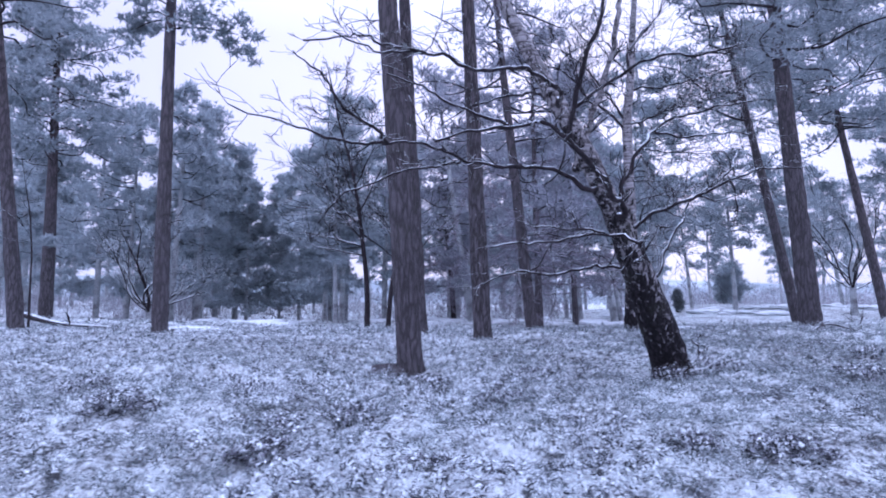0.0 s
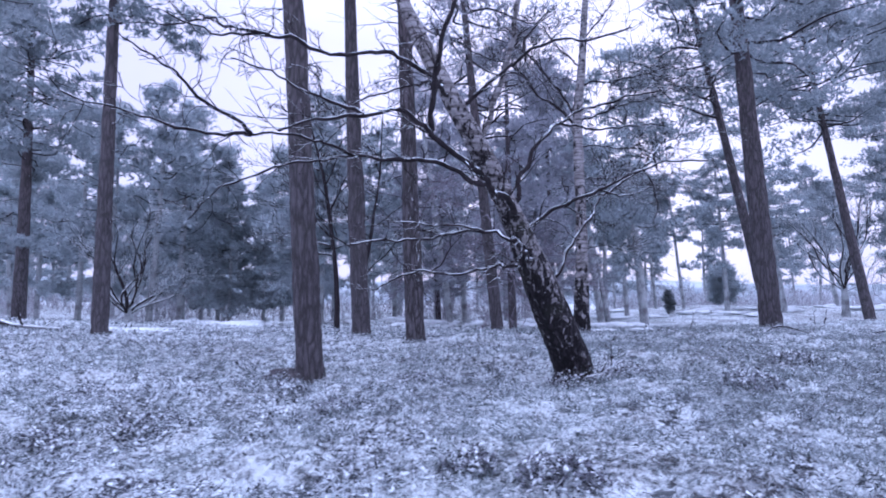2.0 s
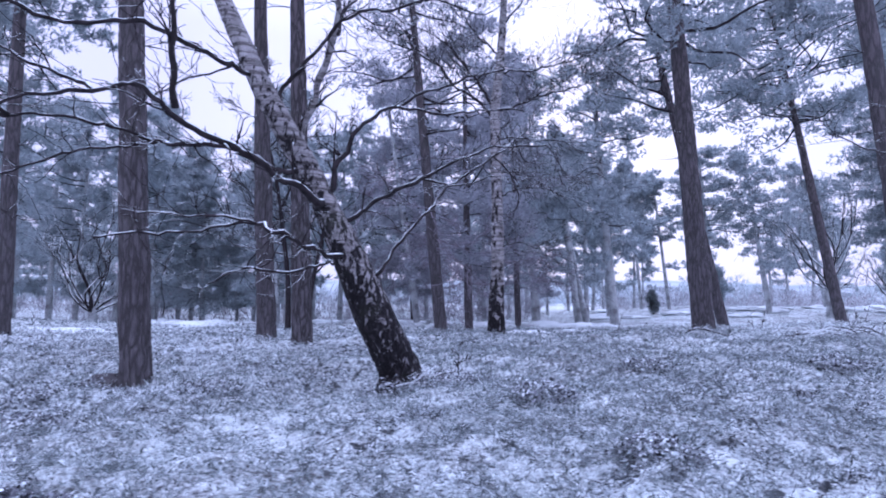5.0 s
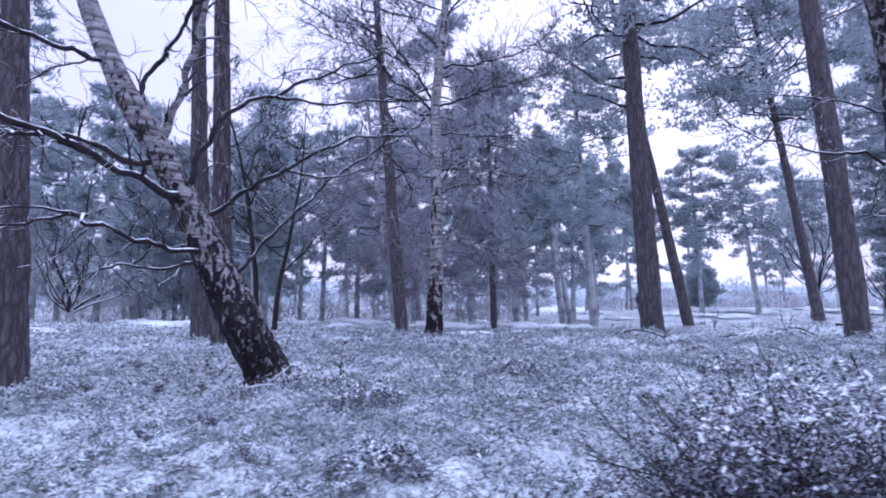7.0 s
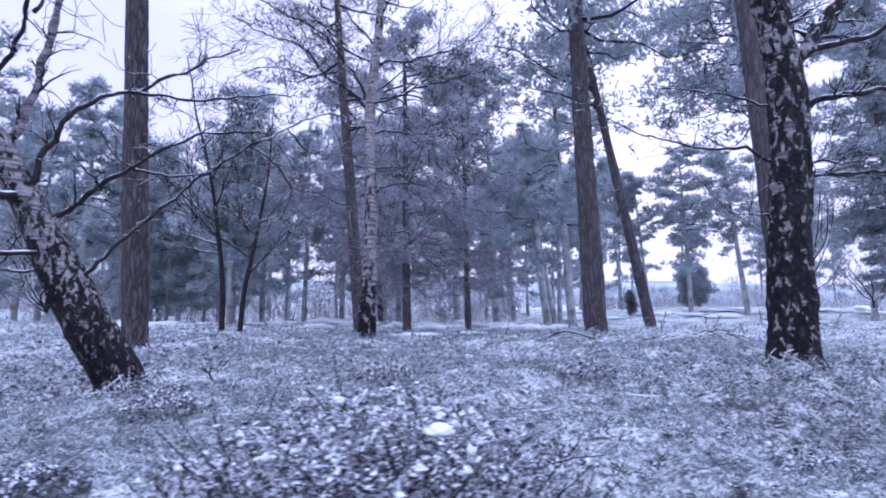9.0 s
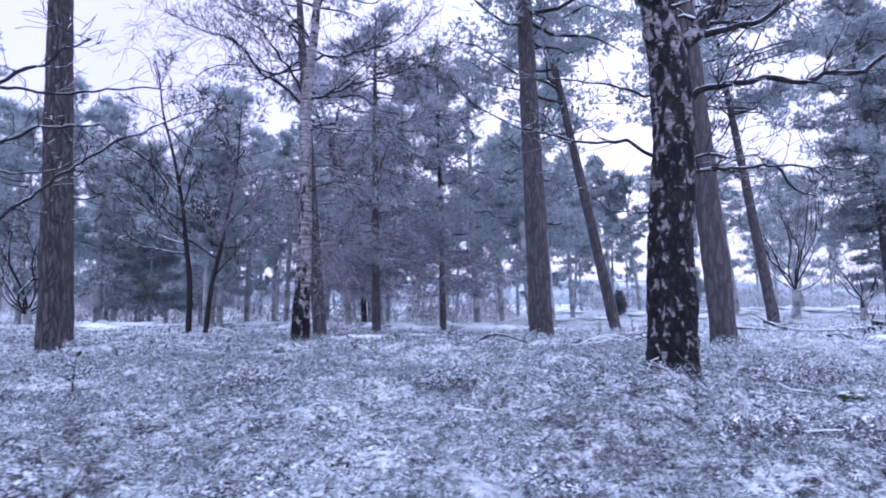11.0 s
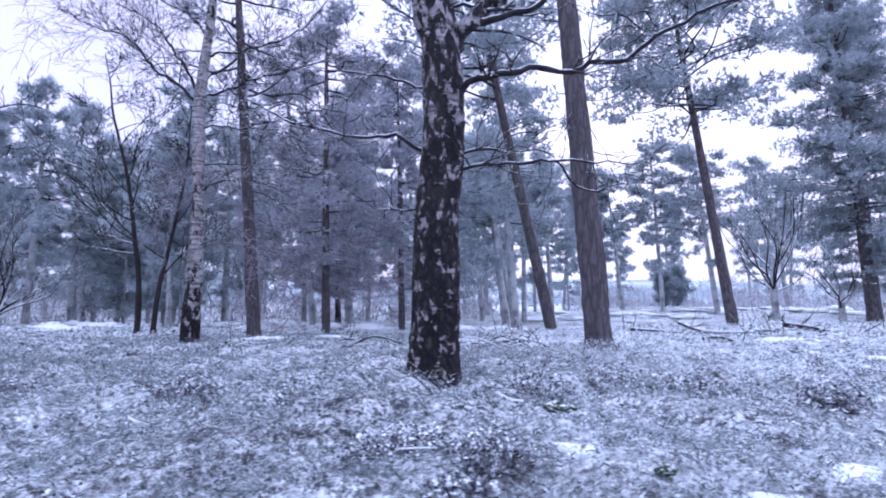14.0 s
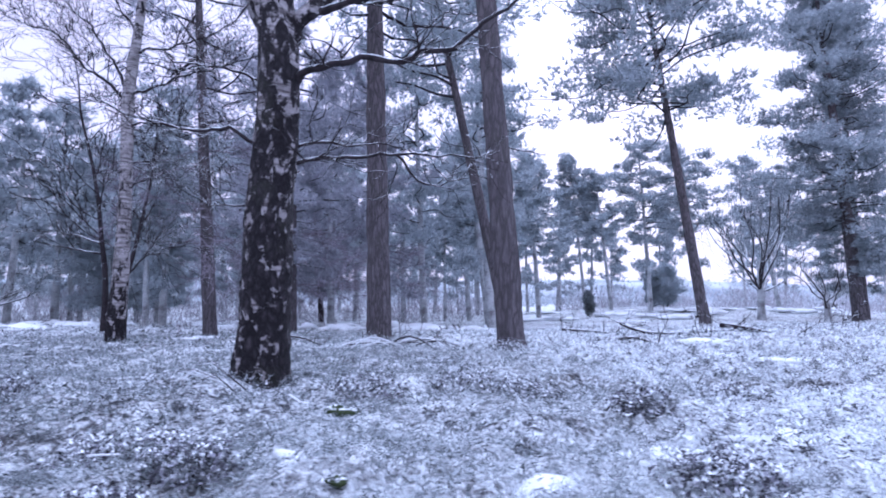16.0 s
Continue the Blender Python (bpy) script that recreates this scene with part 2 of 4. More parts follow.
def make_far_hill():
    m = Mat("far_hillside")
    # the grey-blue tones put mist into the hill's colour
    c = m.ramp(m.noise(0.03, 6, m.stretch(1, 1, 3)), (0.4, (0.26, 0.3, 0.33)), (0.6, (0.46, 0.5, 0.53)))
    return m.done(c, m.noise(0.4, 4), 0.5, 1.0)


PINE_BARK = make_pine_bark("pine_bark", 0.0)
# far copy of the bark, lightened to imitate mist
HAZED_BARK = make_pine_bark("hazed_pine_bark", 1.0)
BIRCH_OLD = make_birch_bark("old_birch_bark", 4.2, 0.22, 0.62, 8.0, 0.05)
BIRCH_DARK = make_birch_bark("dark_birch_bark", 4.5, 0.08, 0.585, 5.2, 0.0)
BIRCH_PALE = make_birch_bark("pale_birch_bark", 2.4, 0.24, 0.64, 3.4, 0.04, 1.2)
TWIG = make_twig()
SNOWY_TWIG = make_twig("snow_lined_twig", 0.05)
DARK_TWIG = make_twig("dark_heather_twig", 0.93)
NEEDLES = make_needles("snowy_pine_needles", (0.028, 0.04, 0.041), (0.09, 0.112, 0.105), 0.95)
# paler copy for far trees, with mist painted into the colour
HAZED_NEEDLES = make_needles("hazed_pine_needles", (0.04, 0.05, 0.053), (0.11, 0.125, 0.127), 1.15)
# these are lightened too, to imitate mist
VIOLET_NEEDLES = make_needles("dull_violet_needles", (0.052, 0.05, 0.058), (0.128, 0.122, 0.135), 1.05, (0.52, 0.53, 0.58))
JUNIPER = make_needles("juniper_needles", (0.03, 0.034, 0.032), (0.07, 0.07, 0.06), 0.6)
GROUND = make_ground()
HEATHER = make_heather("frosted_heather", 0.3, 0.33)
LITTER = make_heather("snow_laden_shoots", 0.34, 0.4)
BUSH_LEAVES = make_bush_leaves("snow_dabbed_heather", 0.35, 0.6, 0.515)
BILBERRY = make_bush_leaves("bilberry_leaves", 0.0, 0.1, 0.5)
SNOW_MAT = make_snow()
HILL = make_far_hill()


def make_brush():
    """Fine twigs, violet-brown and grey, their colour made pale to imitate mist."""
    m = Mat("hazed_brush")
    c = m.ramp(m.island(), (0.0, (0.24, 0.22, 0.24)), (0.6, (0.45, 0.44, 0.47)), (1.0, (0.75, 0.77, 0.8)))
    return m.done(c)


BRUSH = make_brush()


def make_russet():
    """Hanging twigs that keep a few brown leaves, lightened in colour to imitate mist."""
    m = Mat("russet_twigs")
    c = m.ramp(m.noise(2.5, 4), (0.3, (0.165, 0.147, 0.168)), (0.7, (0.32, 0.29, 0.33)))
    return m.done(c, m.noise(30, 3), 0.3, 0.01)


RUSSET = make_russet()


# ---- building helpers ----
rng = np.random.default_rng(7)


def hills(x, y):
    """The lie of the land: low swells of the heath."""
    z = 0.0 * x
    for cx, cy, a in SWELLS:
        z = z + a * np.exp(-((x - cx) ** 2 / 1.9 + (y - cy) ** 2) / 242.0)
    z = z - 0.3 * np.exp(-((x + 0.6) ** 2 + (y - 10.5) ** 2) / 6.0)
    z = z - 0.22 * np.exp(-((x - 3.7) ** 2 + (y - 9.2) ** 2) / 2.0)
    z = z + 0.13 * np.exp(-((x - 12.2) ** 2 + (y - 9.1) ** 2) / 1.3)
    z = z + 0.4 * np.exp(-((x - 29) ** 2 / 90 + (y - 70) ** 2 / 40))
    return z


SWELLS = [
    (-30, 4, -0.09), (-30, 16, -0.32), (-30, 28, 0.81), (-30, 44, -0.11), (-30, 66, -0.89), (-12, 4, 0.0), (-12, 16, 0.37),
    (-12, 28, -0.2), (-12, 44, -0.66), (-12, 66, -0.26), (4, 4, -0.17), (4, 16, 0.22), (4, 28, -0.49), (4, 44, 0.92), (4, 66, -0.21),
    (20, 4, 0.26), (20, 16, 0.43), (20, 28, 0.18), (20, 44, -1.13), (20, 66, -0.6), (38, 4, -0.02), (38, 16, -0.13), (38, 28, 0.78),
    (38, 44, -0.12), (38, 66, 1.23),
]


def land(x, y):
    return float(hills(np.float64(x), np.float64(y)))


def mesh_object(name, verts, faces, material, parent=None, label="", smooth=False):
    me = bpy.data.meshes.new(name)
    me.from_pydata(verts if isinstance(verts, list) else verts.tolist(), [], faces if isinstance(faces, list) else faces.tolist())
    me.materials.append(material)
    if smooth:
        me.polygons.foreach_set("use_smooth", [True] * len(me.polygons))
    me.update()
    ob = new(name, me)
    ob.parent = parent
    if label:
        tagged(ob, label)
    return ob


class Shape:
    """Collects tubes and other pieces into one mesh."""

    def __init__(self):
        self.v, self.f = [], []

    def tube(self, pts, radii, sides=6, rough=0.0, seed=0.0, flare=0.0, bark=0.0, plates=(13.0, 3.5), bark_to=99.0):
        """A tapered limb along pts. rough: unevenness of its surface, as a share of the radius."""
        pts = [Vector(p) for p in pts]
        ref = Vector((1, 0, 0)) if abs((pts[-1] - pts[0]).normalized().x) < 0.8 else Vector((0, 1, 0))
        base = len(self.v)
        for i, p in enumerate(pts):
            d = (pts[min(i + 1, len(pts) - 1)] - pts[max(i - 1, 0)]).normalized()
            a = (ref - d * ref.dot(d)).normalized()
            b = d.cross(a)
            for k in range(sides):
                w = 2 * math.pi * k / sides
                r = radii[i]
                if rough:
                    q = Vector((math.cos(w) * 1.6 + seed, math.sin(w) * 1.6, p.z * 1.3))
                    r *= 1 + rough * noise.noise(q) + rough * 0.5 * noise.noise(q * 3.1)
                if flare and p.z - pts[0].z < 0.6:
                    r *= 1 + flare * (1 - (p.z - pts[0].z) / 0.6) ** 2 * (0.6 + 0.6 * max(0.0, math.cos(w * 2.5 + seed)))
                if bark and p.z < bark_to:
                    q = Vector((math.cos(w) * r * plates[0], math.sin(w) * r * plates[0], p.z * plates[1] + seed))
                    crack = min(1.0, 3.5 * abs(noise.noise(q)))
                    r += bark * (crack - 0.8) * min(1.0, 1.2 - p.z / bark_to) + bark * 0.4 * noise.noise(q * 3)
                self.v.append(tuple(p + a * (r * math.cos(w)) + b * (r * math.sin(w))))
        for i in range(len(pts) - 1):
            for k in range(sides):
                k2 = (k + 1) % sides
                self.f.append((base + i * sides + k, base + i * sides + k2, base + (i + 1) * sides + k2, base + (i + 1) * sides + k))
        self.f.append(tuple(base + (len(pts) - 1) * sides + k for k in range(sides)))
        self.f.append(tuple(base + k for k in reversed(range(sides))))

    def make(self, name, material, parent=None, label="", smooth=True):
        return mesh_object(name, self.v, self.f, material, parent, label, smooth)


def smooth_line(pts, step):
    """A soft curve through pts, in pieces about step long."""
    pts = [Vector(p) for p in pts]
    out = []
    for i in range(len(pts) - 1):
        p0, p1, p2, p3 = pts[max(i - 1, 0)], pts[i], pts[i + 1], pts[min(i + 2, len(pts) - 1)]
        n = max(1, round((p2 - p1).length / step))
        for k in range(n):
            t = k / n
            out.append(0.5 * (2 * p1 + (p2 - p0) * t + (2 * p0 - 5 * p1 + 4 * p2 - p3) * t * t + (3 * p1 - p0 - 3 * p2 + p3) * t ** 3))
    out.append(pts[-1])
    return out


def twigs(shape, p, d, length, radius, depth, rnd, droop=0.0, sides=4, least=0.004, wind=0.22):
    """A branch that winds and forks into finer ones."""
    n = max(3, int(length / 0.12) if wind > 0.3 else int(length / 0.25) if length < 2 else int(length / 0.4))
    pts, dirs = [Vector(p)], [Vector(d).normalized()]
    for i in range(n):
        d2 = dirs[-1] + Vector((rnd.uniform(-1, 1), rnd.uniform(-1, 1), rnd.uniform(-1, 1))) * wind + Vector((0, 0, -droop))
        dirs.append(d2.normalized())
        pts.append(pts[-1] + dirs[-1] * (length / n))
    radii = [max(least, radius * (1 - 0.75 * i / n)) for i in range(n + 1)]
    shape.tube(pts, radii, sides)
    if depth <= 0:
        return
    for k in range(rnd.randint(3, 5)):
        i = rnd.randint(max(1, n // 4), n)
        side = Vector((rnd.uniform(-1, 1), rnd.uniform(-1, 1), rnd.uniform(-0.5, 1))).normalized()
        twigs(shape, pts[i], dirs[i] + side * 0.85, length * rnd.uniform(0.4, 0.65), max(least, radii[i] * 0.6), depth - 1, rnd, droop, 3, least, wind)


def tufts(centres, sizes, per, rnd, blade=0.2, width=0.05, blades=5, flat=0.5):
    """Sprays of needles, as many small pointed blades round each centre. Gives vertices and faces."""
    n = len(centres)
    c = np.repeat(np.array(centres), per, axis=0)
    s = np.repeat(np.array(sizes), per)[:, None]
    u = rnd.normal(size=(n * per, 3))
    u /= np.linalg.norm(u, axis=1)[:, None]
    u *= rnd.random((n * per, 1)) ** 0.4
    u[:, 2] = np.where(u[:, 2] < 0, u[:, 2] * 0.45, u[:, 2])
    p = c + u * s * np.array([1, 1, flat])
    m = n * per
    o = np.repeat(p, blades, axis=0)
    d = rnd.normal(size=(m * blades, 3)) + np.repeat(u, blades, axis=0) * 1.1 + np.array([0, 0, 0.55])
    d /= np.linalg.norm(d, axis=1)[:, None]
    side = np.cross(d, rnd.normal(size=d.shape))
    side /= np.linalg.norm(side, axis=1)[:, None]
    length = blade * rnd.uniform(0.6, 1.3, (m * blades, 1))
    w = width * rnd.uniform(0.6, 1.3, (m * blades, 1))
    v = np.stack([o - side * w, o + side * w, o + d * length + side * w * 0.3], axis=1).reshape(-1, 3)
    return v, np.arange(len(v)).reshape(-1, 3)


def thing(name, x, y, z, label, category, group=""):
    ob = new(name)
    ob.location = (x, y, z)
    return tagged(ob, label, category, group)


# ---- trees ----
def pine(x, y, z, lean, radius, tall, crown_from, spread, seed, label, group="pines of the heath", pads=26, per=46, blade=0.24, low=0, stubs=4, apart=True, sprays=(), needles=None, hang=0):
    """A Scots pine: a straight plated trunk, bare below, with dead stubs and an uneven crown of flat pads."""
    rnd, gen = random.Random(seed), np.random.default_rng(seed)
    tree = thing("pine_tree", x, y, z, label, "tree", group)
    sx, sy = lean
    bend = [rnd.uniform(-0.01, 0.01) * tall * (0.3 if apart else 1.0) for _ in range(2)]

    def axis(h):
        s = math.sin(math.pi * min(h / tall, 1.0))
        return Vector((sx * h + bend[0] * s, sy * h + bend[1] * s, h))

    s = Shape()
    step = 0.45 if apart else 1.1
    hs = [-0.3, 0, 0.08, 0.18, 0.32, 0.5] + [0.8 + step * k for k in range(int((tall - 0.8) / step))]
    close = apart and y < 19.5
    if close:
        hs = [-0.3] + [0.09 * k for k in range(90)] + [h for h in hs if h > 8.2]
    rad = [radius * (1 - 0.72 * (max(h, 0) / tall) ** 1.1) for h in hs]
    s.tube([axis(h) for h in hs], rad, 44 if close else (12 if apart else 9), 0.12, seed, 0.42, 0.02 if close else 0.0, bark_to=9.0)
    # distant trunks use the bark with mist in its colour
    s.make("trunk", PINE_BARK if apart and (y < 39 or x > 20 and y < 54) else HAZED_BARK, tree)
    def put(name, shape):
        if apart and shape.v:
            shape.make(name, TWIG, tree)
            return Shape()
        return shape

    dead = Shape()
    for k in range(stubs):
        h = rnd.uniform(2.0, crown_from + 1)
        w = rnd.uniform(0, 6.28)
        twigs(dead, axis(h), (math.cos(w), math.sin(w), rnd.uniform(-0.2, 0.3)), rnd.uniform(0.4, 1.6), 0.02, 1, rnd, 0.03)
        dead = put("dead_branch", dead)
    limbs = Shape()
    centres, sizes = [], []
    for k in range(pads):
        f = (k + rnd.random()) / pads
        h = crown_from + (tall - crown_from) * f
        reach = spread * (0.35 + 0.65 * math.sin(math.pi * min(1, 0.25 + 0.75 * f))) * rnd.uniform(0.45, 1.1)
        w = rnd.uniform(0, 6.28)
        out = Vector((math.cos(w), math.sin(w), 0))
        a = axis(h)
        rise = rnd.uniform(-0.15, 0.35) * reach
        tip = a + out * reach + Vector((0, 0, rise))
        wave = out.cross(Vector((0, 0, 1))) * reach
        bends = [a.lerp(tip, g) + wave * rnd.uniform(-0.13, 0.13) + Vector((0, 0, rnd.uniform(-0.1, 0.06) * reach)) for g in (0.25, 0.5, 0.75)]
        curve = smooth_line([a, *bends, tip], 0.5)
        limbs.tube(curve, [max(0.01, min(0.06, 0.019 * reach) * (1 - 0.85 * q / len(curve))) for q in range(len(curve))], 5)
        limbs = put("branch", limbs)
        for q in range(5):
            g = rnd.uniform(0.3, 1.1)
            side = out.cross(Vector((0, 0, 1))) * rnd.uniform(-0.32, 0.32) * reach * g
            centres.append(tuple(a.lerp(tip, g) + side + Vector((0, 0, rnd.uniform(-0.35, 0.4)))))
            sizes.append(rnd.choice((0.35, 0.5, 0.7, 0.95)) * rnd.uniform(0.8, 1.2) * (0.5 + spread / 7))
    for k in range(low):
        w, h = rnd.uniform(0, 6.28), rnd.uniform(0.5, 1.0) * crown_from
        tip = axis(h) + Vector((math.cos(w), math.sin(w), -0.15)) * rnd.uniform(1.2, 3.2)
        curve = smooth_line([axis(h), tip], 0.6)
        limbs.tube(curve, [0.02] * len(curve), 4)
        limbs = put("branch", limbs)
        for g in (0.5, 0.75, 1.0):
            centres.append(tuple(axis(h).lerp(tip, g) + Vector((rnd.uniform(-0.3, 0.3), rnd.uniform(-0.3, 0.3), rnd.uniform(-0.3, 0.1)))))
            sizes.append(rnd.uniform(0.35, 0.8))
    for k in range(hang):
        # low boughs that droop, full of dead twigs
        w, h = rnd.uniform(0, 6.28), rnd.uniform(0.42, 0.95) * crown_from
        bough = Shape()
        twigs(bough, axis(h), (math.cos(w), math.sin(w), rnd.uniform(-0.1, 0.25)), rnd.uniform(2.0, 3.8), 0.035, 3, rnd, 0.07, 4, 0.011)
        bough.make("hanging_bough", RUSSET, tree, "drooping bough of dull brown twigs")
    for bx, by, bz, size in sprays:
        # single boughs that hang out from the crown
        tip, root = Vector((bx, by, bz)), axis(bz + 0.15)
        curve = smooth_line([root, root.lerp(tip, 0.5) + Vector((0, 0, 0.12)), tip], 0.3)
        limbs.tube(curve, [0.035 - 0.025 * i / len(curve) for i in range(len(curve))], 5)
        limbs = put("branch", limbs)
        for q in range(14):
            centres.append(tuple(root.lerp(tip, rnd.uniform(0.75, 1.15)) + Vector((rnd.gauss(0, 0.4), rnd.gauss(0, 0.4), rnd.gauss(0, 0.5))) * size))
            sizes.append(size * rnd.uniform(0.15, 0.4))
    if not apart:
        tagged(dead.make("dead_branch", TWIG, tree), kind="stuff")
        tagged(limbs.make("branch", TWIG, tree), kind="stuff")
    v, f = tufts(centres, sizes, per, gen, blade, blade * 0.16, 5, 0.62)
    # distant crowns get the needles that are paled as mist
    mesh_object("crown", v, f, needles or (NEEDLES if apart and (y < 39 or x > 20 and y < 54) else HAZED_NEEDLES), tree)
    return tree


def bare_tree(x, y, z, tall, radius, seed, label, stems=1, spread=0.5, start=0.3, depth=3, name="bare_tree", bark=None, lean=(0, 0), boughs=9, droop=0.0, group="bare trees", least=0.009, twig=None):
    """A leafless broadleaf tree or shrub with snow along its twigs."""
    rnd = random.Random(seed)
    tree = thing(name, x, y, z, label, "tree", group)
    for k in range(stems):
        s = Shape()
        w = 6.28 * k / stems + rnd.uniform(-0.4, 0.4)
        out = spread if stems > 1 else 0.0
        pts = [Vector((math.cos(w) * 0.08 * (stems > 1), math.sin(w) * 0.08 * (stems > 1), -0.2))]
        d = Vector((math.cos(w) * out * rnd.uniform(0.3, 1.1) + lean[0], math.sin(w) * out * rnd.uniform(0.3, 1.1) + lean[1], 1))
        n = 9
        for i in range(n):
            d = d.normalized() + Vector((rnd.uniform(-1, 1), rnd.uniform(-1, 1), rnd.uniform(0, 0.5))) * 0.09
            pts.append(pts[-1] + d.normalized() * tall / n)
        rad = [radius * (1 - 0.85 * i / n) for i in range(n + 1)]
        s.tube(smooth_line(pts, 0.3), list(np.interp(np.linspace(0, n, len(smooth_line(pts, 0.3))), range(n + 1), rad)), 8, 0.08, seed, 0.2)
        s.make("trunk", bark or TWIG, tree)
        for b in range(boughs):
            f = start + (0.98 - start) * (b + rnd.random()) / boughs
            i = min(n - 1, int(f * n))
            p = pts[i].lerp(pts[i + 1], f * n - i)
            w2 = rnd.uniform(0, 6.28)
            dd = Vector((math.cos(w2), math.sin(w2), rnd.uniform(0.15, 0.9)))
            bough = Shape()
            twigs(bough, p, dd, tall * rnd.uniform(0.18, 0.36) * (1.25 - f), max(0.008, rad[i] * 0.45), depth - 1, rnd, droop, 4, least)
            bough.make("branch", twig or TWIG, tree)
    return tree


def birch(base, trunk, radii, limbs, bark, seed, label, twig_depth=2, flare=0.3, dense=0.8, deep=0.35, droop=0.02, wind=0.5, reach=1.0):
    """A birch of known shape. trunk and limbs: places from the foot; each limb: thickness, thinnest, places."""
    rnd = random.Random(seed)
    tree = thing("birch_tree", *base, label, "tree", "birches")
    s = Shape()
    line = smooth_line([(trunk[0][0] - 0.1 * (trunk[1][0] - trunk[0][0]), trunk[0][1], trunk[0][2] - deep)] + trunk, 0.06)
    s.tube(line, list(np.interp(np.linspace(0, 1, len(line)), np.linspace(0, 1, len(radii)), radii)), 44, 0.13, seed, flare, 0.028, (15.0, 6.0), 3.4)
    s.make("trunk", bark, tree)
    for thick, thin, pts in limbs:
        b = Shape()
        curve = smooth_line(pts, 0.1)
        curve = [p + Vector([0.07 * noise.noise(p * 3 + Vector((seed, 5 * k, 0))) + 0.035 * noise.noise(p * 8 + Vector((7 * k, seed, 0))) for k in range(3)]) for p in curve]
        n = len(curve)
        rad = [thick + (thin - thick) * (i / n) ** 0.8 for i in range(n)]
        fine = Shape()
        b.tube(curve, [r * (1 + 0.3 * noise.noise(p * 5)) for r, p in zip(rad, curve)], 7, 0.15, seed)
        bits = max(4, int(n * dense))
        for k in range(bits):
            i = rnd.randint(max(2, n // 6), n - 1)
            d = (curve[i] - curve[i - 1]).normalized()
            off = Vector((rnd.uniform(-1, 1), rnd.uniform(-1, 1), rnd.uniform(-0.5, 1)))
            twigs(fine, curve[i], d * 0.7 + off, reach * rnd.uniform(0.15, 0.8), max(0.006, rad[i] * 0.45), twig_depth - 1, rnd, droop, 3, 0.0045, wind)
        bough = b.make("branch", bark if thin >= 0.03 else TWIG, tree)
        tagged(fine.make("twig", TWIG, bough), kind="stuff")
    return tree


# ---- ground: one sheet to the horizon, fine where the camera passes ----
def spaced(stops):
    out = []
    for (a, step), (b, _) in zip(stops, stops[1:]):
        out += list(np.arange(a, b - step * 0.4, step))
    return np.array(out + [stops[-1][0]])


def rough_land(x, y):
    """Hummocks of heather on the swells, for arrays of places."""
    z = hills(x, y)
    bumps = np.zeros_like(z)
    for i in range(len(bumps)):
        if -40 < x[i] < 60 and -6 < y[i] < 50:
            p = Vector((x[i], y[i], 0))
            bumps[i] = 0.15 * noise.noise(p * 0.5) + 0.14 * noise.noise(p * 1.5) + 0.07 * noise.noise(p * 4.2)
    return z + bumps


gx = spaced([(-900, 150), (-300, 40), (-100, 6), (-40, 1.2), (-14, 0.13), (26, 1.2), (60, 6), (120, 40), (320, 150), (920, 1)])
gy = spaced([(-300, 60), (-60, 8), (-8, 0.5), (3, 0.12), (17, 0.3), (26, 0.8), (60, 2.5), (110, 15), (200, 100), (1400, 1)])
XX, YY = np.meshgrid(gx, gy)
ZZ = rough_land(XX.ravel(), YY.ravel())
cols = len(gx)
idx = np.arange(len(gx) * len(gy)).reshape(len(gy), len(gx))
quads = np.stack([idx[:-1, :-1], idx[:-1, 1:], idx[1:, 1:], idx[1:, :-1]], axis=-1).reshape(-1, 4)
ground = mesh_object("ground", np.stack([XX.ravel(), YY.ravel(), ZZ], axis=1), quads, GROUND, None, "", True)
tagged(ground, "snow-dusted heathland ground with dark heather and moss", "ground", "", "structure")

# far hillside beyond the wood, coloured as if seen through mist
hx = np.linspace(-600, 700, 120)
hv, hf = [], []
for j, (dy, dz) in enumerate(((0, -3), (20, 0.4), (60, 0.8), (120, 1.0), (260, 1.02))):
    for x in hx:
        top = 15 + 5 * noise.noise(Vector((x * 0.006, 3.1, 0))) + 1.6 * noise.noise(Vector((x * 0.05, j * 0.7, 0)))
        hv.append((x, 260 + dy + 0.0004 * x * x, dz * top if dz > 0 else dz))
for j in range(4):
    for i in range(119):
        a = j * 120 + i
        hf.append((a, a + 1, a + 121, a + 120))
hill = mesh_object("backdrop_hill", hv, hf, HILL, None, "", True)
tagged(hill, "distant snowy hillside, mist painted into its colour", "hill", "", "structure")

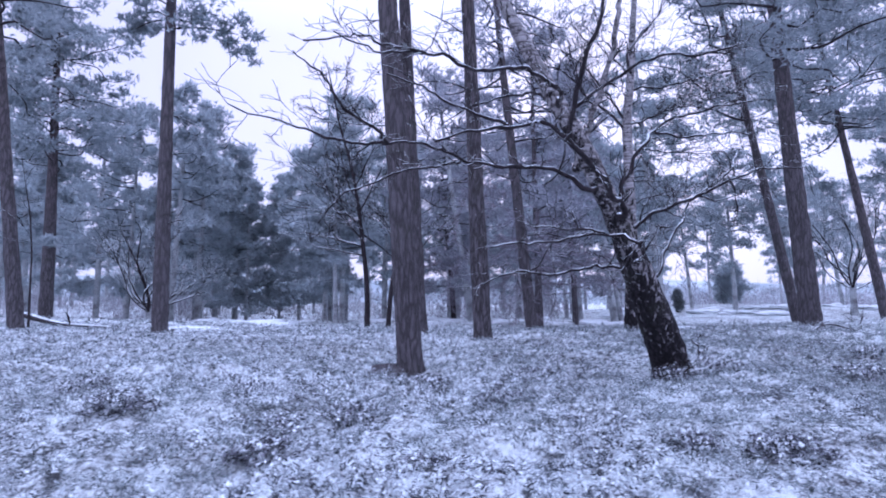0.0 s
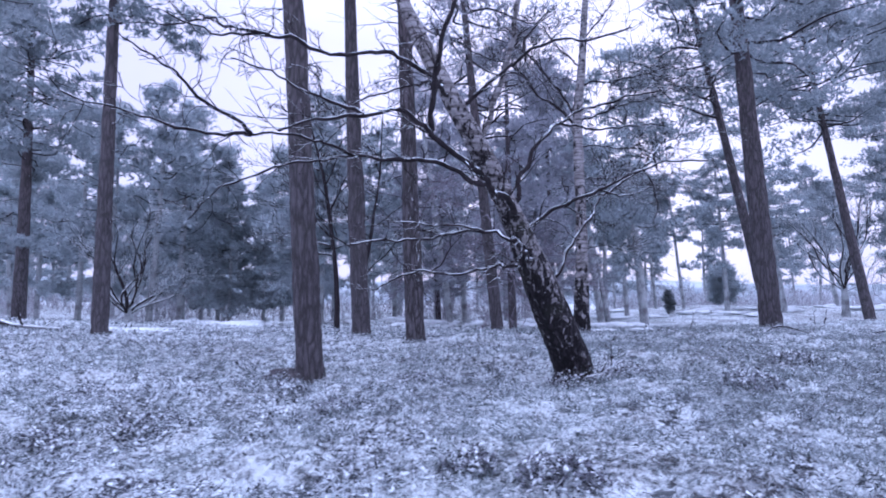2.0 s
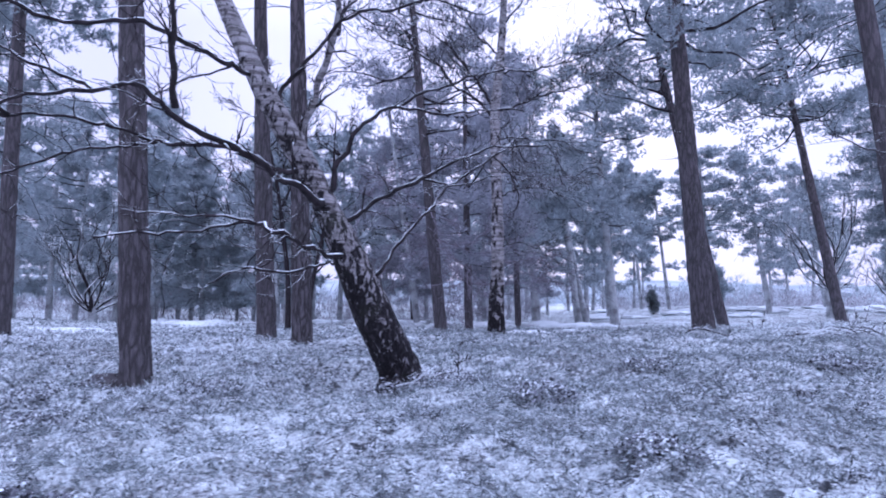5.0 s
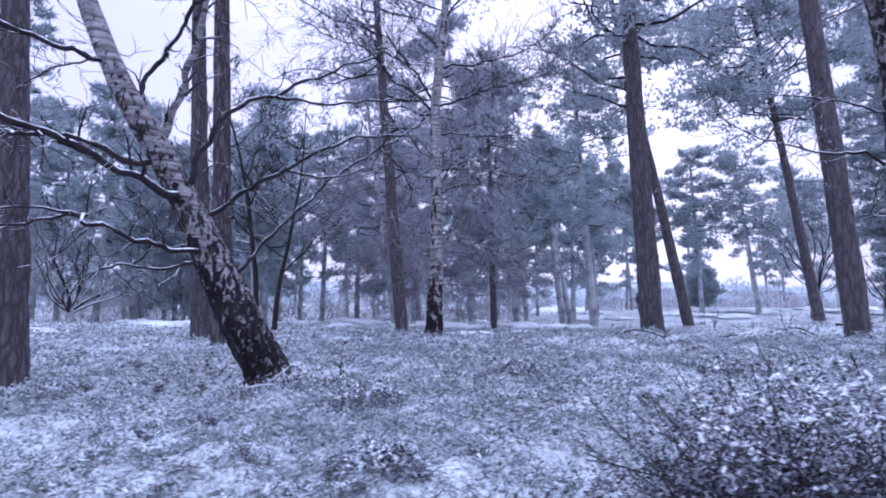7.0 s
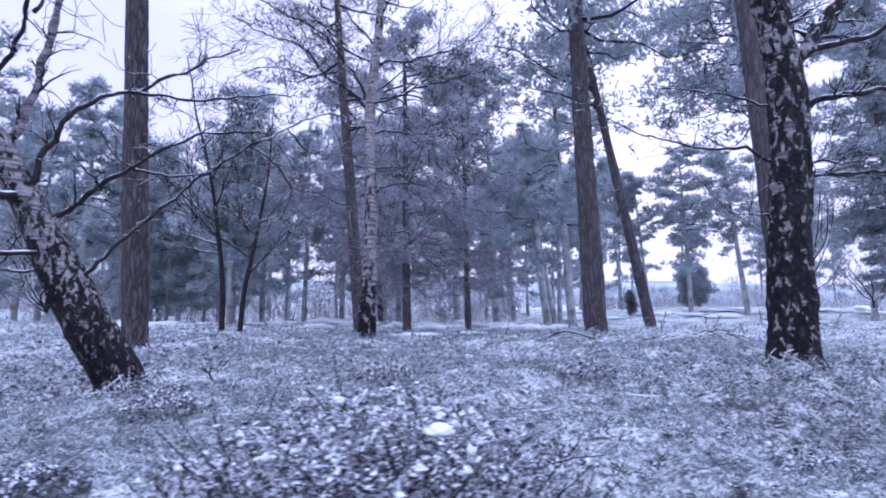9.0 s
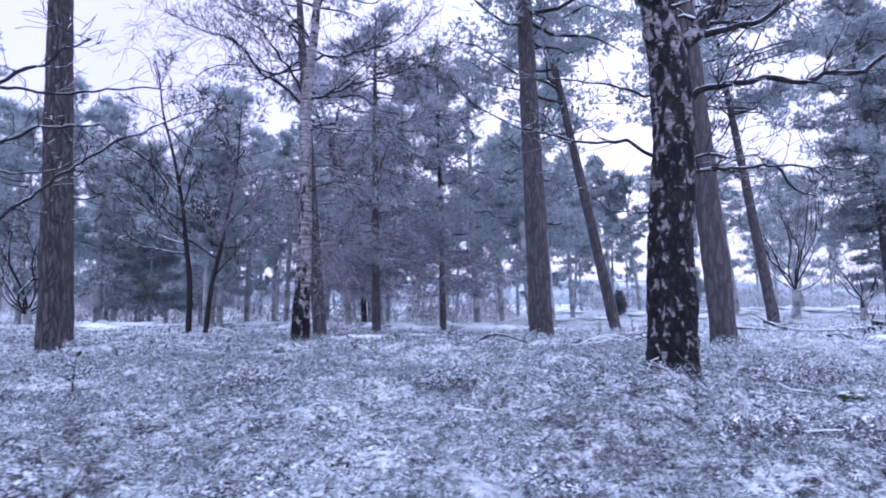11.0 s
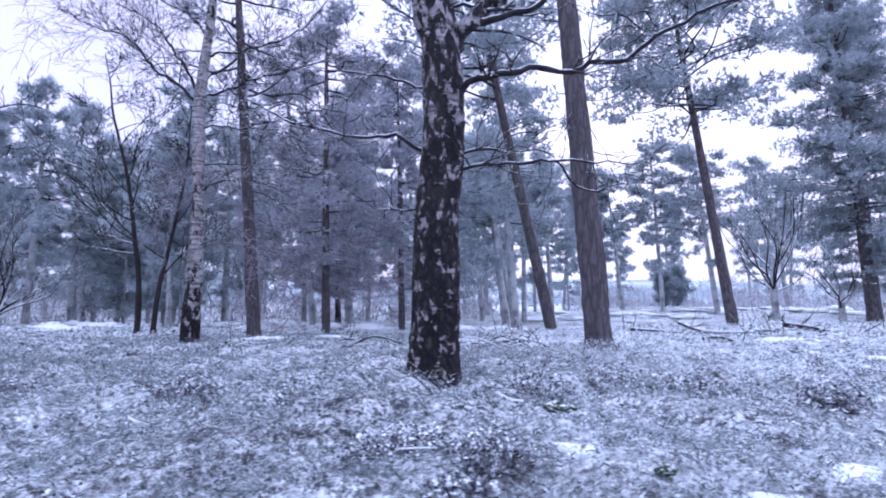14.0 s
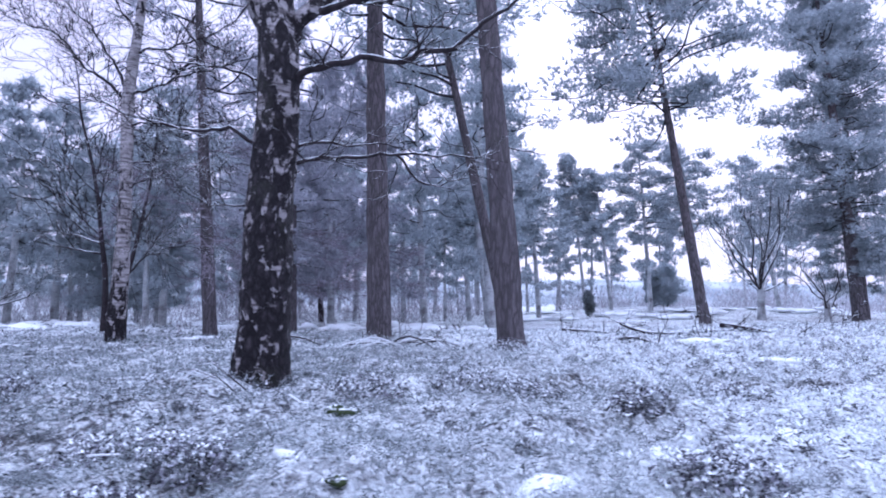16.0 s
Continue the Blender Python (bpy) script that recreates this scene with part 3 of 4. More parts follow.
# ---- the old leaning birch ----
old_birch = birch((3.78, 9.42, 0.2), [(0.02, 0.02, -0.05), (-0.09, -0.03, 0.31), (-0.38, -0.24, 0.97), (-0.66, -0.4, 1.64), (-0.96, -0.51, 2.32), (-1.28, -0.62, 2.98), (-1.62, -0.77, 3.59), (-1.96, -0.76, 4.21), (-2.28, -0.7, 4.86), (-2.58, -0.62, 5.52), (-2.85, -0.52, 6.2), (-3.08, -0.47, 7), (-3.23, -0.42, 7.9)],
      [0.34, 0.31, 0.275, 0.245, 0.2, 0.165, 0.15, 0.14, 0.13, 0.118, 0.1, 0.085, 0.065, 0.04], [
    (0.034, 0.012, [(-0.77, -0.45, 1.89), (-0.83, -0.97, 1.8), (-1.2, -2.12, 1.96), (-1.53, -1.75, 2.11), (-2.22, -1.68, 2.02), (-2.68, -1.92, 1.96), (-3.18, -2.12, 1.92)]),
    (0.02, 0.008, [(-1.53, -1.75, 2.11), (-1.83, -1.92, 2.16), (-2.28, -2.12, 2.13), (-2.78, -2.32, 2.14)]),
    (0.034, 0.012, [(-0.7, -0.41, 1.72), (-1, 0.09, 1.79), (-1.41, 0.51, 1.73), (-1.94, 0.54, 1.67), (-2.48, 0.5, 1.72), (-2.94, 0.59, 1.56), (-3.33, 0.8, 1.41)]),
    (0.015, 0.007, [(-2.23, 0.53, 1.7), (-2.03, 0.48, 1.9), (-1.93, 0.43, 2.25)]),
    (0.046, 0.016, [(-1.28, -0.62, 2.96), (-1.63, -0.89, 2.92), (-2.18, -1.13, 3.14), (-2.65, -1.15, 3.19), (-3.13, -0.87, 3.26), (-3.45, -0.67, 3.4), (-3.78, -0.92, 3.46), (-4.14, -1.43, 3.43), (-4.54, -1.65, 3.42)]),
    (0.062, 0.014, [(-1.06, -0.55, 2.54), (-1.08, -1.07, 2.5), (-1.46, -1.57, 2.73), (-1.82, -2.15, 2.94), (-2.07, -2.51, 3), (-2.45, -2.56, 3.34), (-2.95, -2.61, 3.33), (-3.45, -2.72, 3.22), (-3.88, -2.77, 3.09)]),
    (0.03, 0.008, [(-4.53, -1.65, 3.42), (-4.74, -1.9, 3.53), (-5.02, -2.08, 3.67), (-5.23, -2.33, 3.9), (-5.24, -2.81, 3.86), (-5.53, -3.15, 4.06)]),
    (0.03, 0.009, [(-4.53, -1.65, 3.42), (-4.93, -1.92, 3.3), (-5.38, -2.22, 3.36), (-5.88, -2.42, 3.48), (-6.48, -2.62, 3.6)]),
    (0.028, 0.009, [(-3.51, -0.27, 3.5), (-3.99, -0.44, 3.34), (-4.41, -0.69, 3.22), (-4.89, -0.9, 2.98), (-5.39, -0.93, 2.73), (-5.66, -1.03, 2.33)]),
    (0.04, 0.016, [(-2.18, -2.42, 3.18), (-2.2, -2.52, 3.5), (-2.12, -2.67, 3.85), (-2.03, -2.82, 4.2), (-1.93, -2.92, 4.6), (-1.78, -3.02, 5.1)]),
    (0.026, 0.008, [(-2.95, -2.61, 3.33), (-3.38, -2.52, 3.55), (-3.88, -2.52, 3.75), (-4.48, -2.62, 4)]),
    (0.036, 0.011, [(-1.97, -0.75, 4.17), (-2.09, -1.35, 4.14), (-2.17, -1.91, 4.05), (-2.71, -2.22, 4.21), (-3.39, -2.52, 4.13), (-4.06, -2.79, 4.21), (-4.7, -2.63, 4.43), (-5.1, -2.16, 4.72), (-5.72, -1.78, 4.83)]),
    (0.02, 0.007, [(-4.06, -2.72, 4.22), (-4.58, -2.92, 4.2), (-5.08, -3.02, 4.35)]),
    (0.03, 0.009, [(-2.01, -0.74, 4.3), (-2.37, -0.27, 4.65), (-2.73, 0.19, 4.69), (-3.34, 0.05, 4.48), (-3.83, 0.05, 4.19)]),
    (0.044, 0.011, [(-1.03, -0.55, 2.54), (-0.78, -0.48, 3.29), (-0.46, -0.32, 3.82), (-0.15, 0.14, 4.13), (0.27, 0.33, 4.4), (0.82, 0.08, 4.5), (1.42, -0.22, 4.52)]),
    (0.026, 0.008, [(-0.12, 0.14, 4.15), (0.42, 0.48, 4.1), (1.12, 0.68, 4.25), (1.82, 0.78, 4.3)]),
    (0.042, 0.012, [(-1.55, -0.77, 3.51), (-1.75, -0.33, 4.13), (-1.46, -0.45, 4.51), (-1, -0.8, 4.72), (-0.57, -1.2, 4.83), (-0.03, -1.42, 4.8), (0.42, -1.62, 4.85)]),
    (0.022, 0.008, [(-0.88, -0.82, 4.75), (-0.78, -0.62, 5.2), (-0.48, -0.52, 5.7)]),
    (0.065, 0.03, [(-1.51, -0.74, 3.4), (-1.57, -0.2, 3.38), (-1.36, -0.13, 4.1), (-1.09, -0.21, 4.88), (-0.96, -0.37, 5.41), (-0.88, -0.42, 6.3), (-0.83, -0.32, 7.2)]),
    (0.042, 0.01, [(-0.9, -0.48, 2.19), (-0.73, -0.32, 2.35), (-0.45, -0.32, 2.59), (0.25, -0.58, 2.86), (0.89, -0.67, 3.17), (1.36, -0.69, 3.27), (1.89, -0.65, 3.33)]),
    (0.018, 0.007, [(0.25, -0.58, 2.86), (0.72, -0.22, 2.85), (1.32, -0.02, 3)]),
    (0.03, 0.009, [(-0.53, -0.32, 1.4), (-0.34, -0.34, 1.6), (-0.07, -0.05, 2.07), (0.32, 0.21, 2.53), (0.58, 0.5, 2.96), (1.28, 0.61, 3.47), (1.67, 1.03, 3.85), (2.07, 1.43, 4.2), (2.42, 1.68, 4.25)]),
    (0.014, 0.006, [(1.28, 0.61, 3.47), (1.57, 0.93, 3.25), (1.72, 1.13, 2.9), (1.67, 1.18, 2.55)]),
    (0.014, 0.006, [(1.67, 1.03, 3.85), (1.82, 1.38, 3.65), (2.12, 1.58, 3.6), (2.52, 1.78, 3.75)]),
], BIRCH_OLD, 3, "old leaning birch with white patched bark and snow-lined boughs", 2, 0.55, 0.5, 0.4)
for way in ((-0.16, -0.62, -0.36), (0.4, -0.42, -0.32), (-0.5, -0.1, -0.26)):
    s = Shape()
    w = Vector(way)
    s.tube([w * 0.12 + Vector((-0.04, 0, 0.34)), w * 0.42 + Vector((-0.02, 0, 0.2)), w * 0.7 + Vector((0, 0, 0.08)), w], [0.15, 0.13, 0.09, 0.05], 8, 0.14, way[0])
    s.make("root", BIRCH_OLD, old_birch)

# ---- the dark upright birch ----
birch((12.27, 9.43, land(12.27, 9.43)), [(-0.02, 0, 0), (0, 0, 0.55), (0.01, 0, 1.19), (0.02, 0, 1.85), (0.06, 0, 2.5), (0.07, 0, 3.18), (0.04, 0, 3.8), (-0.02, 0, 4.22), (-0.06, 0, 4.58), (-0.12, 0, 5.4), (-0.1, 0.1, 7.0), (-0.2, 0.1, 9.0)],
      [0.32, 0.28, 0.255, 0.245, 0.235, 0.22, 0.205, 0.18, 0.14, 0.12, 0.1, 0.04], [
    (0.13, 0.05, [(0.05, 0, 3.7), (0.27, 0.05, 4.03), (0.46, 0.1, 4.22), (0.75, 0.15, 4.6), (1.05, 0.2, 5.06), (1.5, 0.3, 6.2)]),
    (0.12, 0.05, [(-0.04, 0, 3.85), (-0.16, -0.07, 4.22), (-0.25, -0.13, 4.47), (-0.45, -0.2, 5.06), (-0.7, -0.3, 6.5)]),
    (0.06, 0.012, [(0.4, 0.08, 4.15), (0.87, -0.02, 4.18), (1.22, -0.15, 4.25), (1.35, -0.25, 4.36), (1.53, -0.4, 4.6)]),
    (0.048, 0.012, [(0.15, 0, 3.2), (0.49, -0.09, 3.4), (0.95, -0.18, 3.41), (1.36, -0.27, 3.4), (1.69, -0.36, 3.42), (2.08, -0.44, 3.46), (2.33, -0.53, 3.6), (2.47, -0.62, 3.7), (2.65, -0.71, 3.8), (3.15, -0.8, 3.9)]),
    (0.032, 0.007, [(0.18, 0, 2.33), (0.51, 0.06, 2.43), (1.02, 0.12, 2.47), (1.43, 0.18, 2.49), (1.85, 0.24, 2.48), (2.28, 0.3, 2.48)]),
    (0.018, 0.006, [(1.38, 0.18, 2.48), (1.58, 0.22, 2.2), (1.86, 0.25, 2.18), (2.16, 0.3, 2.3)]),
    (0.025, 0.006, [(0.2, 0, 2.52), (0.56, 0.13, 2.63), (0.93, 0.27, 2.66), (1.32, 0.4, 2.64)]),
    (0.03, 0.006, [(-0.1, 0, 2.6), (-0.51, 0.04, 2.77), (-0.91, 0.08, 2.78), (-1.32, 0.12, 2.9), (-1.73, 0.16, 3.0), (-2.22, 0.2, 3.22)]),
    (0.022, 0.005, [(-0.1, 0, 3.38), (-0.63, 0.13, 3.51), (-1.11, 0.27, 3.63), (-1.47, 0.4, 3.75)]),
    (0.014, 0.006, [(-0.1, 0, 1.9), (-0.45, 0, 1.91), (-0.72, 0, 1.91)]),
], BIRCH_DARK, 5, "stout birch with black fissured bark and white patches", 2)

# ---- the pale birch further back ----
birch((5.68, 17.0, land(5.68, 17.0)), [(-0.04, 0, 0), (-0.02, 0, 0.92), (0.02, 0, 2.21), (0.01, 0, 3.66), (-0.02, 0, 4.99), (-0.05, 0, 6.2), (0, 0, 6.96), (0.11, 0, 8.03), (0.2, 0, 9.28), (0.3, 0, 10.9), (0.3, 0, 13)],
      [0.25, 0.22, 0.17, 0.15, 0.145, 0.14, 0.12, 0.1, 0.08, 0.06, 0.03], [
    (0.05, 0.01, [(-0.06, 0, 6.1), (-0.66, -0.06, 6.71), (-1.25, -0.12, 7.08), (-1.86, -0.18, 7.82), (-2.75, -0.24, 8.19), (-3.81, -0.3, 8.72)]),
    (0.045, 0.01, [(-0.08, 0, 6.5), (-0.92, 0.1, 7.79), (-1.46, 0.2, 8.39), (-2.64, 0.3, 9.19)]),
    (0.04, 0.01, [(0.01, 0, 6.3), (1.23, 0.1, 6.83), (2.1, 0.2, 7.09), (3.43, 0.3, 7.5)]),
    (0.03, 0.008, [(0, 0, 5.59), (1.23, -0.25, 5.43), (2.3, -0.5, 5.34)]),
    (0.025, 0.008, [(-0.02, 0, 4.55), (0.37, 0.2, 4.67), (1.2, 0.4, 4.67)]),
    (0.02, 0.006, [(0.02, 0, 2.45), (0.58, -0.2, 2.59), (1.08, -0.4, 2.39)]),
    (0.025, 0.007, [(0.02, 0, 3.85), (0.65, -0.15, 4.1), (1.57, -0.3, 4.03)]),
    (0.035, 0.01, [(0.07, 0, 7.45), (1.28, -0.13, 7.57), (2.48, -0.27, 7.86), (3.36, -0.4, 8.68)]),
    (0.03, 0.008, [(0.1, 0, 8.0), (-0.6, 0.3, 8.8), (-1.2, 0.5, 9.9)]),
    (0.03, 0.008, [(0.15, 0, 8.8), (0.8, -0.3, 9.6), (1.3, -0.4, 10.8)]),
], BIRCH_PALE, 8, "slender birch with banded white bark and dark foot", 3, 0.2, 1.1, 0.35, 0.09, 0.2, 2.2)

# ---- pines that stand singly on the heath ----
NEAR = "tall Scots pine with bare plated trunk in snowy heather"
FAR = "Scots pine with bare trunk and snow-dusted crown"
LEANING = "leaning Scots pine with snow-dusted crown"
# x, y, lean x, lean y, radius, height, crown from, spread, low boughs, label
PINES = [
    (-0.57, 10.42, -0.072, 0.004, 0.245, 18, 9.5, 3.2, 0, NEAR),
    (-8.98, 18.15, -0.005, -0.008, 0.25, 19, 10.0, 3.6, 0, NEAR),
    (1.01, 14.46, -0.044, 0.003, 0.235, 18, 10.5, 3.4, 0, NEAR),
    (-0.72, 17.22, -0.046, -0.006, 0.27, 19, 11.0, 3.4, 0, NEAR),
    (3.98, 25.47, -0.096, 0.035, 0.28, 20, 8.5, 4.6, 2, LEANING),
    (5.33, 31.36, -0.02, 0.0, 0.22, 16.5, 5.4, 4.7, 8, FAR),
    (8.5, 36.5, -0.03, 0.0, 0.2, 16.5, 5.0, 4.1, 6, FAR),
    (11.94, 18.5, -0.036, 0.042, 0.33, 20, 8.6, 4.8, 0, NEAR),
    (15.7, 25.2, -0.22, -0.03, 0.23, 18, 9.0, 4.6, 0, LEANING),
    (15.47, 51.3, -0.116, 0.005, 0.34, 17, 9.0, 4.0, 3, LEANING),
    (16.2, 51.6, -0.185, 0.0, 0.27, 16, 8.5, 3.6, 2, LEANING),
    (15.43, 40.05, -0.061, 0.031, 0.3, 20, 7.0, 4.6, 5, FAR),
    (26.5, 68.1, -0.096, -0.012, 0.2, 17, 10.0, 3.2, 0, LEANING),
    (26.26, 33.66, -0.105, 0.096, 0.3, 21, 11.7, 7.2, 0, "leaning Scots pine with orange upper trunk and broad crown"),
    (15.21, 14.74, -0.074, 0.038, 0.27, 19, 9.8, 4.4, 0, NEAR),
    (-14.96, 20.06, -0.13, 0.0, 0.26, 19, 10.0, 3.6, 0, NEAR),
    (-25.4, 36.5, -0.023, 0.0, 0.42, 21, 9.5, 6.0, 3, FAR),
    (-21.2, 49.5, 0.0, 0.0, 0.32, 19, 6.0, 4.2, 5, FAR),
    (-7.43, 42.0, 0.0, 0.0, 0.23, 17, 5.5, 4.4, 7, FAR),
    (2.07, 40.7, -0.145, 0.004, 0.26, 18, 5.5, 4.8, 8, LEANING),
    (-25.5, 58.5, 0.0, 0.0, 0.26, 19, 6.0, 4.0, 5, FAR),
    (-11.15, 56.5, 0.0, 0.0, 0.26, 19, 6.0, 4.0, 5, FAR),
    (-10.65, 62.7, 0.0, 0.0, 0.26, 18, 6.5, 4.0, 4, FAR),
    (-3.36, 56.4, 0.0, 0.0, 0.26, 19, 5.5, 4.2, 6, FAR),
    (1.61, 62.6, 0.0, 0.0, 0.26, 19, 6.0, 4.0, 5, FAR),
    (3.21, 46.7, -0.03, 0.0, 0.25, 18, 5.0, 5.0, 8, FAR),
    (10.7, 44.4, -0.044, -0.005, 0.28, 20, 6.0, 4.8, 6, FAR),
    (13.6, 62.3, -0.062, -0.006, 0.26, 18, 7.0, 4.2, 3, FAR),
    (35.5, 57.7, -0.115, 0.008, 0.28, 16, 7.5, 4.0, 2, LEANING),
    (43.6, 48.9, -0.06, 0.02, 0.48, 27, 7.0, 6.6, 14, "broad dense Scots pine with snow-dusted hanging boughs"),
    (31.8, 61.8, -0.05, 0.0, 0.25, 17, 6.5, 4.2, 3, FAR),
    (28.9, 66.0, -0.1, 0.0, 0.22, 15, 7.5, 3.4, 2, LEANING),
    (46.4, 66.0, -0.14, 0.0, 0.25, 16, 7.0, 4.0, 3, LEANING),
    (46.0, 52.0, -0.04, 0.0, 0.36, 25, 5.5, 6.4, 12, FAR),
    (20.5, 60.0, -0.06, 0.0, 0.26, 16, 6.5, 3.8, 3, FAR),
    (-15.2, 53.0, 0.0, 0.0, 0.16, 13.5, 3.2, 2.6, 11, "young Scots pine at the wood's edge"),
    (-12.6, 50.0, 0.0, 0.0, 0.18, 15, 3.4, 3.0, 11, "young Scots pine at the wood's edge"),
    (-17.6, 51.0, 0.0, 0.0, 0.17, 12.5, 2.8, 2.4, 11, "young Scots pine at the wood's edge"),
    (-19.4, 53.0, 0.0, 0.0, 0.2, 16.5, 3.5, 3.2, 11, "young Scots pine at the wood's edge"),
    (-9.3, 45.0, 0.0, 0.0, 0.2, 15, 5.0, 3.6, 6, FAR),
    (-7.5, 40.0, -0.02, 0.0, 0.2, 14, 5.0, 3.6, 6, FAR),
    (-24.0, 60.0, 0.0, 0.0, 0.26, 18, 5.0, 4.6, 8, FAR),
    (-30.4, 50.0, 0.0, 0.0, 0.26, 19, 5.0, 4.6, 8, FAR),
    (-26.1, 47.0, 0.02, 0.0, 0.22, 17, 5.0, 4.4, 8, FAR),
]
# the pines in this stretch hang full of dull brown twigs
VIOLET = (-2, 9)
for k, (x, y, sx, sy, r, tall, low_crown, spread, low, label) in enumerate(PINES):
    near = y < 27
    pine(x, y, land(x, y), (sx, sy), r, tall, low_crown, spread, 40 + k, label, pads=(30 if y > 25 and x < 6 else 36) if near else (96 if tall > 26 else 64 if tall > 22 else 54 if spread > 5.9 else 30 if y < 47 and 1 < x < 9 else 34), per=((18 if x < -8 else 10) if low_crown > 9.4 else 18 if x < 6 else 26) if near else (28 if spread > 7 else 36 if spread > 5.9 else 25 if VIOLET[0] < x < VIOLET[1] and y < 50 else 27), low=low, blade=0.21 if near else 0.31, hang=11 if VIOLET[0] < x < VIOLET[1] and 25 < y < 50 else 0, needles=VIOLET_NEEDLES if VIOLET[0] < x < VIOLET[1] and 25 < y < 50 else None,
         sprays=((2.15, 0.0, 9.9, 0.8), (-1.5, 0.3, 10.2, 0.8)) if k == 1 else ())

# thin dark trees among the pines
bare_tree(-4.06, 30.74, land(-4.06, 30.74), 15, 0.16, 71, "thin dark young birch with bare twigs", lean=(-0.109, 0), start=0.25, depth=4, boughs=18, least=0.012)
bare_tree(-2.89, 30.14, land(-2.89, 30.14), 12, 0.14, 72, "thin dark young birch with bare twigs", lean=(0.081, 0), start=0.25, depth=4, boughs=14, least=0.012)
def fan_tree(x, y, tall, wide, stem, radius, boughs, seed, label):
    """A low bare tree: a short trunk from which long boughs fan out and turn upwards, snow along each."""
    rnd = random.Random(seed)
    tree = thing("bare_tree", x, y, land(x, y), label, "tree", "bare trees")
    s = Shape()
    s.tube([(0, 0, -0.3), (0.02, 0, 0.2 * stem), (0, 0, 0.55 * stem), (-0.03, 0, stem), (0, 0, 1.6 * stem)], [radius, radius * 0.92, radius * 0.85, radius * 0.7, radius * 0.3], 10, 0.1, seed, 0.25)
    # trunk bark paled to look misty at a distance
    s.make("trunk", HAZED_BARK, tree)
    for k in range(boughs):
        w = 2.4 * k + rnd.uniform(-0.3, 0.3)
        out = Vector((math.cos(w), math.sin(w), 0)) * wide * (0.4 + 0.6 * ((k * 0.618) % 1.0))
        h = tall * rnd.uniform(0.75, 1.0) * (1.0 - 0.62 * (out.length / wide) ** 2)
        foot = Vector((0, 0, stem * rnd.uniform(0.5, 1.3)))
        pts = [foot] + [foot + out * f + Vector((rnd.uniform(-0.09, 0.09) * wide, rnd.uniform(-0.09, 0.09) * wide, g * h)) for f, g in ((0.27, 0.2), (0.55, 0.46), (0.82, 0.76))] + [out + Vector((0, 0, h))]
        line = smooth_line(pts, 0.35)
        n = len(line)
        b = Shape()
        b.tube(line, [radius * 0.26 * (1 - 0.82 * i / n) for i in range(n)], 5)
        for q in range(8):
            i = rnd.randint(n // 4, n - 1)
            d = (line[i] - line[i - 1]).normalized() + Vector((rnd.uniform(-0.7, 0.7), rnd.uniform(-0.7, 0.7), rnd.uniform(-0.1, 0.5)))
            twigs(b, line[i], d, rnd.uniform(0.12, 0.27) * tall, 0.026, 1, rnd, -0.02, 3, 0.012)
        b.make("branch", SNOWY_TWIG, tree)
    return tree


fan_tree(-21.98, 42.8, 9.0, 5.2, 1.0, 0.33, 18, 73, "spreading bare tree with many upswept snowy boughs")
bare_tree(1.0, 52.0, land(1.0, 52.0), 17, 0.26, 76, "leafless tree with dense hanging violet-brown twigs", start=0.22, depth=4, boughs=26, droop=0.1, least=0.024, twig=RUSSET)
fan_tree(38.4, 53.2, 14.0, 7.0, 3.2, 0.34, 15, 74, "bare oak with many upswept snowy boughs")
fan_tree(41.84, 49.9, 5.6, 3.6, 1.5, 0.3, 9, 75, "gnarled low bare tree with crooked boughs")

# ---- wood behind: pines copied from a few kinds, bark and needles paled as mist ----
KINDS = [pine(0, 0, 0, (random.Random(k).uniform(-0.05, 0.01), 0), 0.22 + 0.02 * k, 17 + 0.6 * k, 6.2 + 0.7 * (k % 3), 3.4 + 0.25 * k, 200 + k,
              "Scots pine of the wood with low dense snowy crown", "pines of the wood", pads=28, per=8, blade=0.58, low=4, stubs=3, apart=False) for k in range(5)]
taken = [(p[0], p[1]) for p in PINES]
pick = random.Random(11)
spots = []
while len(spots) < 82:
    y = pick.uniform(44, 104)
    x = pick.uniform(-1.05 * y - 5, 0.28 * y + 4) if pick.random() < 0.9 else pick.uniform(20, 95)
    if x > 18 + 0.0 * y and y < 72 and x < 60:
        continue
    if -0.36 < x / y < -0.25 and y < 88:
        continue
    if min((x - a) ** 2 + (y - b) ** 2 for a, b in taken) < 16:
        continue
    taken.append((x, y))
    spots.append((x, y))
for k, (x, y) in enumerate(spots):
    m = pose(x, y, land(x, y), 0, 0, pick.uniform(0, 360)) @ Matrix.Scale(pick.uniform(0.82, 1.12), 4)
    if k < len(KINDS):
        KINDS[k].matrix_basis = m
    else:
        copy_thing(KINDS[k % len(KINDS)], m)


# undergrowth that closes the wood far back, its needles paled as mist
gen = np.random.default_rng(77)
deep_x = gen.uniform(-150, -32, 500)
deep = np.stack([deep_x, gen.uniform(100, 122, 500), gen.random(500) ** 1.2 * 13], -1)
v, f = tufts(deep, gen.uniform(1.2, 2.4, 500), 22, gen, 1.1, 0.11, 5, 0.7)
tagged(mesh_object("far_woods", v, f, HAZED_NEEDLES), "dense dim undergrowth and young pines far back in the wood", "woods", "", "stuff")


# a thin wood along the foot of the far hill, mist put into its colour
edge = np.stack([gen.uniform(-70, 210, 420), gen.uniform(150, 185, 420), gen.random(420) ** 1.6 * 8 - 0.5], -1)
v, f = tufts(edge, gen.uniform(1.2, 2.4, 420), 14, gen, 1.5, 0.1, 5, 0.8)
tagged(mesh_object("far_woods", v, f, HAZED_NEEDLES), "thicket along the foot of the hill, paled as mist", "woods", "", "stuff")


